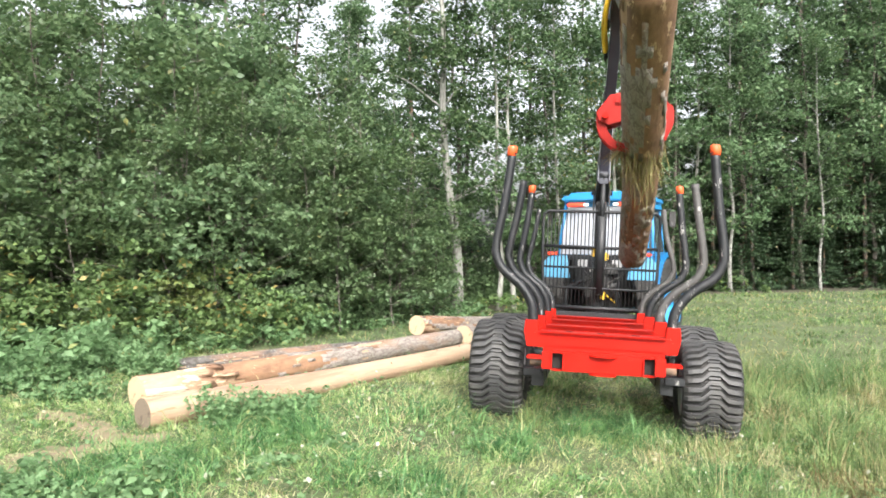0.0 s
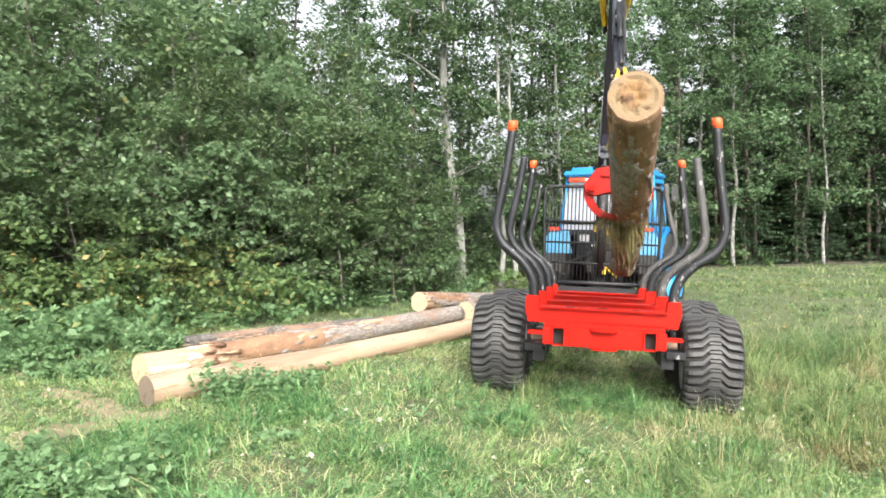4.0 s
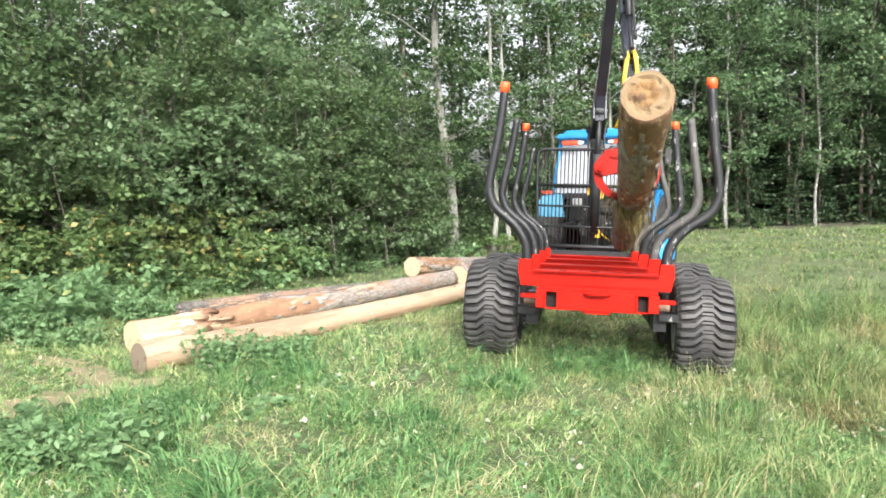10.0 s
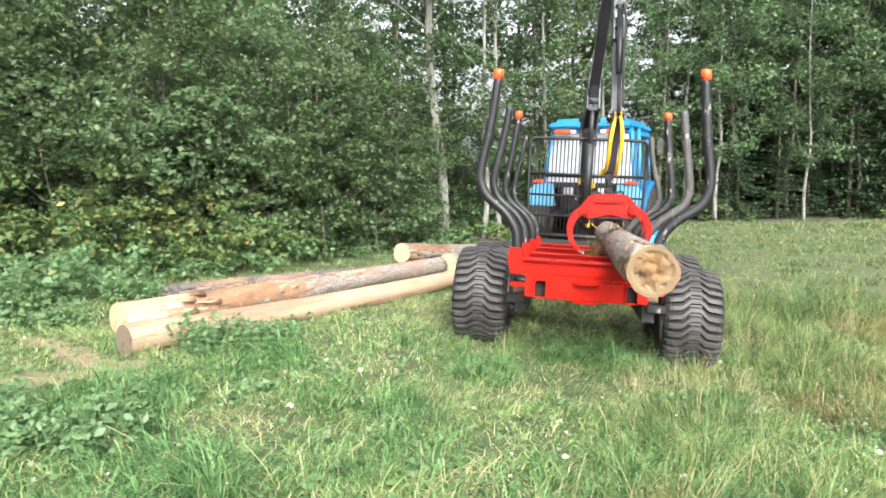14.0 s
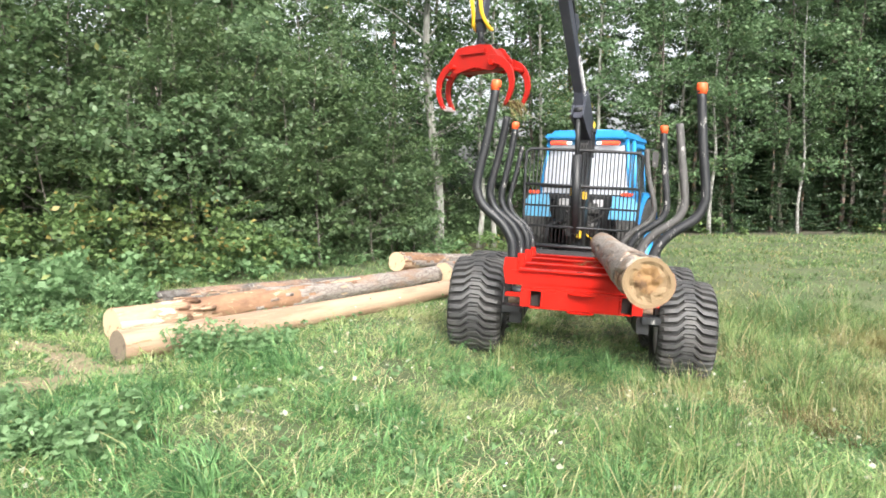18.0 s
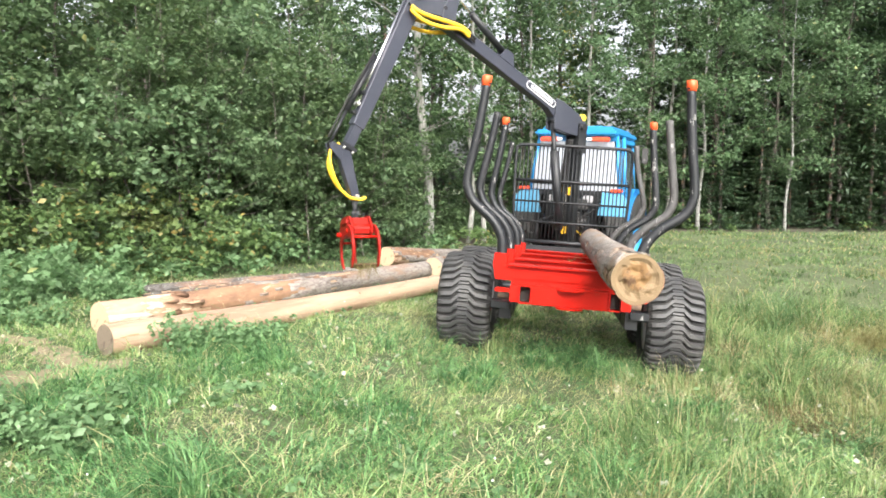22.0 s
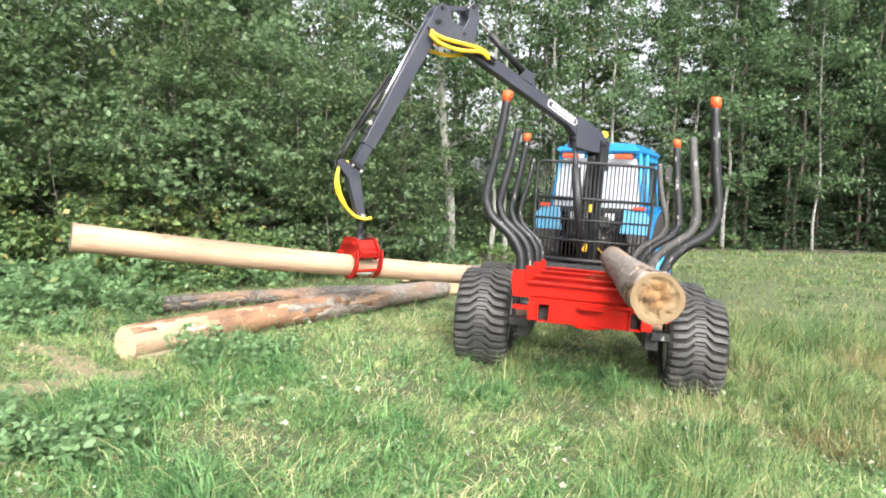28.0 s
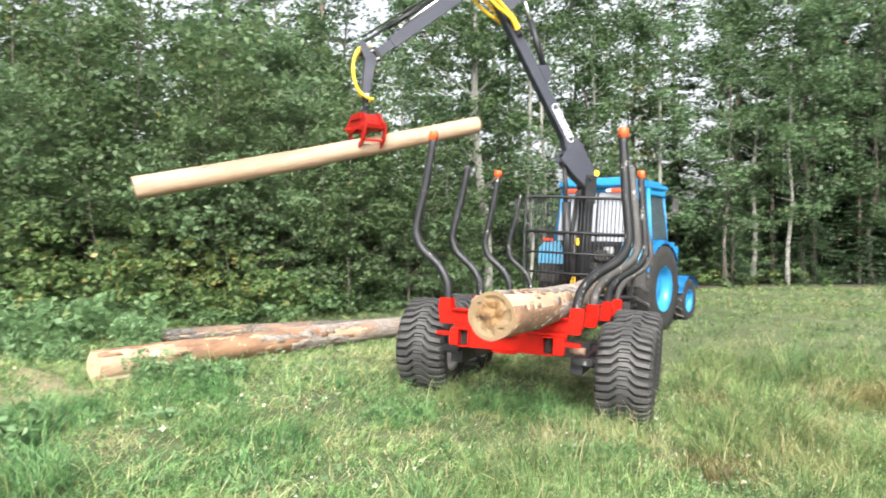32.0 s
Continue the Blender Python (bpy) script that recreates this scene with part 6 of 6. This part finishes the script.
grass("wheel_grass", "long grass standing against the wheels", 260, 22, -1.7, 1.7, 0.0, 0.75, 0.24, 0.0028, M_GRASS_TALL, 27, 1.0, 0.06, lambda x, y: x > 0.45 and y < 0.42 or abs(abs(x) - 0.75) < 0.12, 4, 0.2, -0.6)


def scatter(name, label, category, n, x0, x1, y0, y1, size, lift, mat, seed, per=5):
    """Small flower heads or chips, each of a few flat pieces."""
    rng = np.random.default_rng(seed)
    cs = []
    for _ in range(n):
        x, y = rng.uniform(x0, x1), rng.uniform(y0, y1)
        if n3(x * 0.8, y * 0.8, seed) + rng.uniform(-0.3, 0.5) > 0:
            cs.append((x, y, gz(x, y) + lift * rng.uniform(0.3, 1.2)))
    return tagged(new(name, quads(name, leaves(cs, size * 0.5, per, size, flat=0.3, droop=0.0, rng=rng, aspect=0.8), mat)), label, category, kind="stuff")


scatter("white_flowers", "small white meadow flowers", "flowers", 260, -2.5, 5.5, -5.0, 4.0, 0.012, 0.2, M_PETAL, 31)
scatter("fallen_leaves", "pale fallen leaves and bark chips in the grass", "litter", 500, -5.5, 4, -5.0, 2.5, 0.04, 0.07, M_WITHERED, 32, 2)
scatter("withered_leaves", "pale withered leaves lying on the grass", "litter", 90, -4.5, 3.5, -4.6, 1.0, 0.042, 0.09, M_WITHERED, 34, 3)
scatter("clover", "low broad leaved clover in the grass", "plants", 2600, -7, 6, -5.4, 4.0, 0.045, 0.09, M_HERB, 33, 5)


def dirt_patch():
    verts, faces = [], []
    xs, ys = np.arange(-9.2, -3.0, 0.12), np.arange(-3.8, -0.2, 0.12)
    idx = {}
    for i, x in enumerate(xs):
        for j, y in enumerate(ys):
            if all(dirt(x + dx, y + dy) > 0.2 for dx in (0, 0.12) for dy in (0, 0.12)):
                f = []
                for di, dj in ((0, 0), (1, 0), (1, 1), (0, 1)):
                    k = (i + di, j + dj)
                    if k not in idx:
                        px, py = -9.2 + k[0] * 0.12, -3.8 + k[1] * 0.12
                        idx[k] = len(verts)
                        verts.append((px, py, gz(px, py) + 0.012 + 0.015 * n3(px * 5, py * 5)))
                    f.append(idx[k])
                faces.append(f)
    tagged(new("bare_soil", mesh_from("bare_soil", verts, faces, M_DIRT, True)), "bare trodden soil strewn with sawdust", "ground", kind="structure")


dirt_patch()


def motions():
    """Keys of all that moves: the crane's joints, the lifted logs."""
    # seconds; slew, boom and stick angles; extension in metres; the grapple's heading in the world; jaw opening; sway
    rows = [
        (0, -1.6, 39.7, -28.0, 0.41, -1, -46, 0),
        (0.5, -2.0, 40.1, -24.3, 0.4, 0, -46, 0),
        (1, -1.6, 40.1, -28.5, 0.41, 0, -46, 0),
        (1.5, -0.7, 40.2, -30.3, 0.42, 0, -46, 0),
        (2, -1.2, 39.7, -38.1, 0.46, -1, -46, 0),
        (2.5, -1.3, 39.4, -43.5, 0.49, -1, -46, 0),
        (3, -1.2, 39.0, -49.5, 0.5, -2, -46, 0),
        (3.5, -0.8, 39.5, -46.5, 0.43, 0, -46, 0),
        (5.5, -1.0, 38.9, -55.5, 0.38, -1, -46, 0),
        (6, -1.1, 38.8, -56.5, 0.39, 1, -46, 0),
        (6.5, -1.3, 38.8, -56.6, 0.39, 4, -46, 0),
        (7, -1.4, 38.8, -56.6, 0.38, 3, -46, 0),
        (7.5, -3.6, 38.8, -56.6, 0.38, 4, -46, 0),
        (8, -4.4, 39.0, -55.6, 0.37, 9, -46, 0),
        (8.5, -4.2, 38.8, -56.4, 0.38, 10, -46, 0),
        (9, -3.7, 39.1, -55.5, 0.36, 6, -46, 0),
        (9.5, -3.6, 38.9, -56.5, 0.37, 2, -46, 0),
        (10, -3.1, 39.4, -54.6, 0.34, 0, -46, 0),
        (10.5, -3.7, 38.6, -61.2, 0.44, 4, -46, 0),
        (11, -3.7, 39.0, -61.9, 0.44, 4, -46, 0),
        (11.5, -3.7, 38.5, -65.1, 0.49, 3, -46, 0),
        (12, -4.4, 38.6, -68.0, 0.53, 4, -46, 0),
        (12.5, -4.0, 38.2, -69.8, 0.56, 3, -46, 0),
        (13, -4.7, 38.5, -72.1, 0.6, 3, -46, 0),
        (13.5, -4.1, 38.6, -72.9, 0.61, 3, 14, 0),
        (16, 2.4, 43.4, -50.3, 0.13, 0, 18, 0),
        (16.5, 8.0, 43.4, -48.1, 0.06, -8, 22, 0),
        (17, 13.4, 43.2, -44.4, 0.00, -18, 26, -14),
        (17.5, 13.4, 46.2, -41.4, 0.00, -25, 28, 6),
        (18, 16.6, 46.2, -39.0, 0.00, -25, 30, 0),
        (18.5, 19.9, 48.8, -40.8, 0.00, -32, 30, -13),
        (19, 26.0, 45.4, -39.4, 0.00, -38, 30, -8),
        (19.5, 31.3, 38.4, -38.6, 0.00, -52, 30, 3),
        (20, 34.2, 35.7, -42.5, 0.00, -55, 30, 22),
        (20.5, 35.9, 32.9, -47.5, 0.00, -42, 29, -6),
        (21, 37.7, 27.8, -52.8, 0.00, -42, 28, -3),
        (21.5, 38.4, 22.7, -58.8, 0.00, -55, 24, 20),
        (22, 43.1, 20.6, -67.0, 0.00, -58, 22, -10),
        (22.5, 40.2, 18.8, -64.1, 0.00, -46, 26, -5),
        (23, 43.3, 17.8, -62.5, 0.00, -6, 36, 0),
        (23.5, 46.2, 18.1, -63.6, 0.00, -26, 36, 4),
        (24, 51.1, 19.0, -66.2, 0.00, -14, 36, 0),
        (24.5, 48.5, 15.0, -67.6, 0.00, -10, 34, 0),
        (25, 51.2, 14.4, -71.1, 0.00, -12, 30, 0),
        (25.5, 48.0, 13.1, -68.7, 0.00, -24, 26, 0),
        (26.3, 41.1, 10.1, -65.7, 0.00, -26, -6, 0),
        (26.7, 42.0, 10.5, -65.9, 0.00, -32, -46, 0),
        (27.5, 45.1, 14.4, -66.0, 0.00, -50, -46, 0),
        (28, 43.1, 18.5, -63.9, 0.00, -47, -46, 0),
        (28.5, 43.3, 22.5, -61.9, 0.00, -44, -46, 0),
        (29, 43.3, 25.6, -58.4, 0.00, -33, -46, 0),
        (29.5, 43.8, 30.0, -55.7, 0.00, -28, -46, 0),
        (30, 46.0, 35.5, -54.5, 0.00, -28, -46, 0),
        (30.5, 46.8, 40.5, -50.3, 0.00, -28, -46, 0),
        (31, 47.4, 44.9, -46.9, 0.00, -29, -46, 0),
        (31.5, 48.3, 49.7, -44.2, 0.00, -30, -46, 0),
        (32, 48.4, 55.0, -42.3, 0.00, -36, -46, 0),
    ]
    walk(pillar, [(t, Matrix.Translation(PIV) @ swing(s)) for t, s, b, q, e, y, j, w in rows])
    walk(boom, [(t, boom_pose(s, b)) for t, s, b, q, e, y, j, w in rows])
    walk(stick, [(t, stick_pose(s, b, q)) for t, s, b, q, e, y, j, w in rows])
    walk(ext_part, [(t, stick_pose(s, b, q) @ pose(e, 0, 0)) for t, s, b, q, e, y, j, w in rows])

    def tip(s, b, q, e):
        return stick_pose(s, b, q) @ Vector((kx + e, 0, kz))
    upright = TRAILER.to_3x3().to_4x4().inverted()
    walk(grapple, [(t, TRAILER @ Matrix.Translation(tip(s, b, q, e)) @ upright @ pose(0, 0, 0, 0, 0, y) @ pose(0, 0, 0, 0, w, 0)) for t, s, b, q, e, y, j, w in rows])
    held, small = [], []
    for t, s, b, q, e, y, j, w in rows:
        m = TRAILER @ Matrix.Translation(tip(s, b, q, e)) @ upright @ pose(0, 0, 0, 0, 0, y)
        if t <= 13.5:
            held.append((t, Matrix.Translation(m @ Vector((0.05, 0, -0.7)))))
        if t <= 16.5:
            small.append((t, Matrix.Translation(m @ Vector((0.2 if t > 13.6 else 0.1, 0, -0.66)))))
    x, y0, z = held[-1][1].translation
    held += [(13.8, pose(x, y0 + 0.1, z - 0.12)), (14.1, pose(0.02, y0 + 0.3, 0.55, 40)), (14.3, pose(0.0, y0 + 0.35, 0.46, 70)), (32, pose(0.0, y0 + 0.35, 0.46, 70))]
    walk(bundle, held)
    small += [(16.7, pose(0.12, 1.9, 2.0)), (16.9, pose(0.18, 2.3, 1.75, 30)), (17.1, pose(0.2, 2.7, 1.3, 60)), (17.3, pose(0.2, 2.95, 0.8, 85)), (17.4, pose(0.2, 3.0, 0.63, 90)), (32, pose(0.2, 3.0, 0.63, 90))]
    walk(tuft, small)
    for jaw, sx in jaws:
        walk(jaw, [(t, pose(sx * 0.29 * G_SIZE, 0, -0.27 * G_SIZE - G_DROP, 0, -sx * j, 0)) for t, s, b, q, e, y, j, w in rows])

    def ends(s, b, q):
        foot = Matrix.Translation(PIV) @ swing(s) @ LIFT_FOOT
        return foot, boom_pose(s, b) @ LIFT_EYE, boom_pose(s, b) @ ARM_FOOT, boom_pose(s, b) @ ARM_EYE, stick_pose(s, b, q) @ TIE_EYE
    for ob, i, k in ((lift_barrel, 0, 1), (lift_rod, 1, 0), (arm_barrel, 2, 3), (arm_rod, 3, 2), (tie_bar, 3, 4)):
        walk(ob, [(t, aim(ends(s, b, q)[i], ends(s, b, q)[k], s)) for t, s, b, q, e, y, j, w in rows])

    # the rotten log, from the air onto the bunks: seconds, near end, far end
    walk(log_loaded, [(t, along(n, f, 40)) for t, n, f in [
        (0, (0.27, -2.45, 3.15), (0.36, 2.46, 1.44)),
        (0.5, (0.30, -2.43, 3.26), (0.35, 2.55, 1.76)),
        (1, (0.28, -2.40, 3.10), (0.34, 2.57, 1.58)),
        (1.5, (0.24, -2.40, 2.81), (0.29, 2.62, 1.44)),
        (2, (0.17, -2.39, 2.47), (0.25, 2.68, 1.31)),
        (2.5, (0.19, -2.30, 2.29), (0.27, 2.75, 1.05)),
        (3, (0.16, -2.23, 2.18), (0.29, 2.78, 0.80)),
        (3.5, (0.20, -2.19, 2.35), (0.24, 2.83, 1.01)),
        (5.5, (0.13, -2.11, 2.10), (0.19, 2.93, 0.83)),
        (6, (0.22, -2.05, 2.08), (0.15, 3.00, 0.84)),
        (6.5, (0.38, -2.02, 2.08), (0.15, 3.02, 0.83)),
        (7, (0.36, -2.01, 2.08), (0.15, 3.03, 0.83)),
        (7.5, (0.38, -1.94, 2.08), (0.12, 3.10, 0.82)),
        (8, (0.73, -1.83, 2.07), (0.08, 3.18, 0.82)),
        (8.5, (0.75, -1.83, 2.08), (0.09, 3.16, 0.77)),
        (9, (0.47, -1.91, 2.07), (0.09, 3.10, 0.74)),
        (9.5, (0.31, -1.92, 2.07), (0.21, 3.11, 0.77)),
        (10, (0.31, -1.91, 2.10), (0.34, 3.13, 0.82)),
        (10.5, (0.50, -1.84, 1.95), (0.28, 3.22, 0.76)),
        (11, (0.47, -1.80, 1.86), (0.23, 3.27, 0.71)),
        (11.5, (0.42, -1.78, 1.67), (0.20, 3.33, 0.73)),
        (12, (0.43, -1.77, 1.35), (0.17, 3.39, 0.75)),
        (12.5, (0.36, -1.81, 1.28), (0.18, 3.36, 0.76)),
        (13, (0.39, -1.82, 1.06), (0.19, 3.37, 0.76)),
        (13.5, (0.40, -1.97, 0.91), (0.26, 3.22, 0.77)),
        (14, (0.40, -1.97, 0.91), (0.26, 3.22, 0.77)),
        (32, (0.40, -1.97, 0.91), (0.26, 3.22, 0.77)),
    ]])
    # the peeled log, lifted off the pile
    walk(log_pale, [(t, along(n, f)) for t, n, f in [
        (0, (-4.00, -1.24, 0.12), (-1.89, 3.07, 0.11)),
        (26.3, (-4.00, -1.24, 0.12), (-1.89, 3.07, 0.11)),
        (26.7, (-4.10, -1.19, 0.14), (-1.89, 3.07, 0.11)),
        (27.5, (-5.26, -0.37, 0.77), (-1.60, 2.68, 0.21)),
        (28, (-5.03, -0.60, 1.05), (-1.55, 2.67, 0.51)),
        (28.5, (-4.75, -0.51, 0.26), (-1.50, 2.84, 1.32)),
        (29, (-4.18, -0.91, 0.30), (-1.91, 3.08, 1.72)),
        (29.5, (-4.03, -0.82, 0.42), (-2.02, 3.22, 2.08)),
        (30, (-4.04, -0.52, 0.59), (-1.95, 3.37, 2.44)),
        (30.5, (-4.05, -0.54, 1.06), (-1.96, 3.48, 2.64)),
        (31, (-4.21, -0.58, 1.57), (-1.94, 3.48, 2.74)),
        (31.5, (-4.21, -0.69, 1.85), (-1.99, 3.40, 2.92)),
        (32, (-4.64, 0.06, 2.06), (-1.43, 3.43, 3.16)),
    ]])
    # the damaged log rolls over when its neighbour is pulled away
    walk(log_split, [(t, along(n, f, r)) for t, n, f, r in [
        (0, (-4.6, -0.5, 0.15), (-2.35, 4.5, 0.13), 20),
        (26.3, (-4.6, -0.5, 0.15), (-2.35, 4.5, 0.13), 20),
        (27.2, (-4.1, -1.05, 0.14), (-2.3, 4.1, 0.13), 75),
        (32, (-4.1, -1.05, 0.14), (-2.3, 4.1, 0.13), 75),
    ]])


motions()
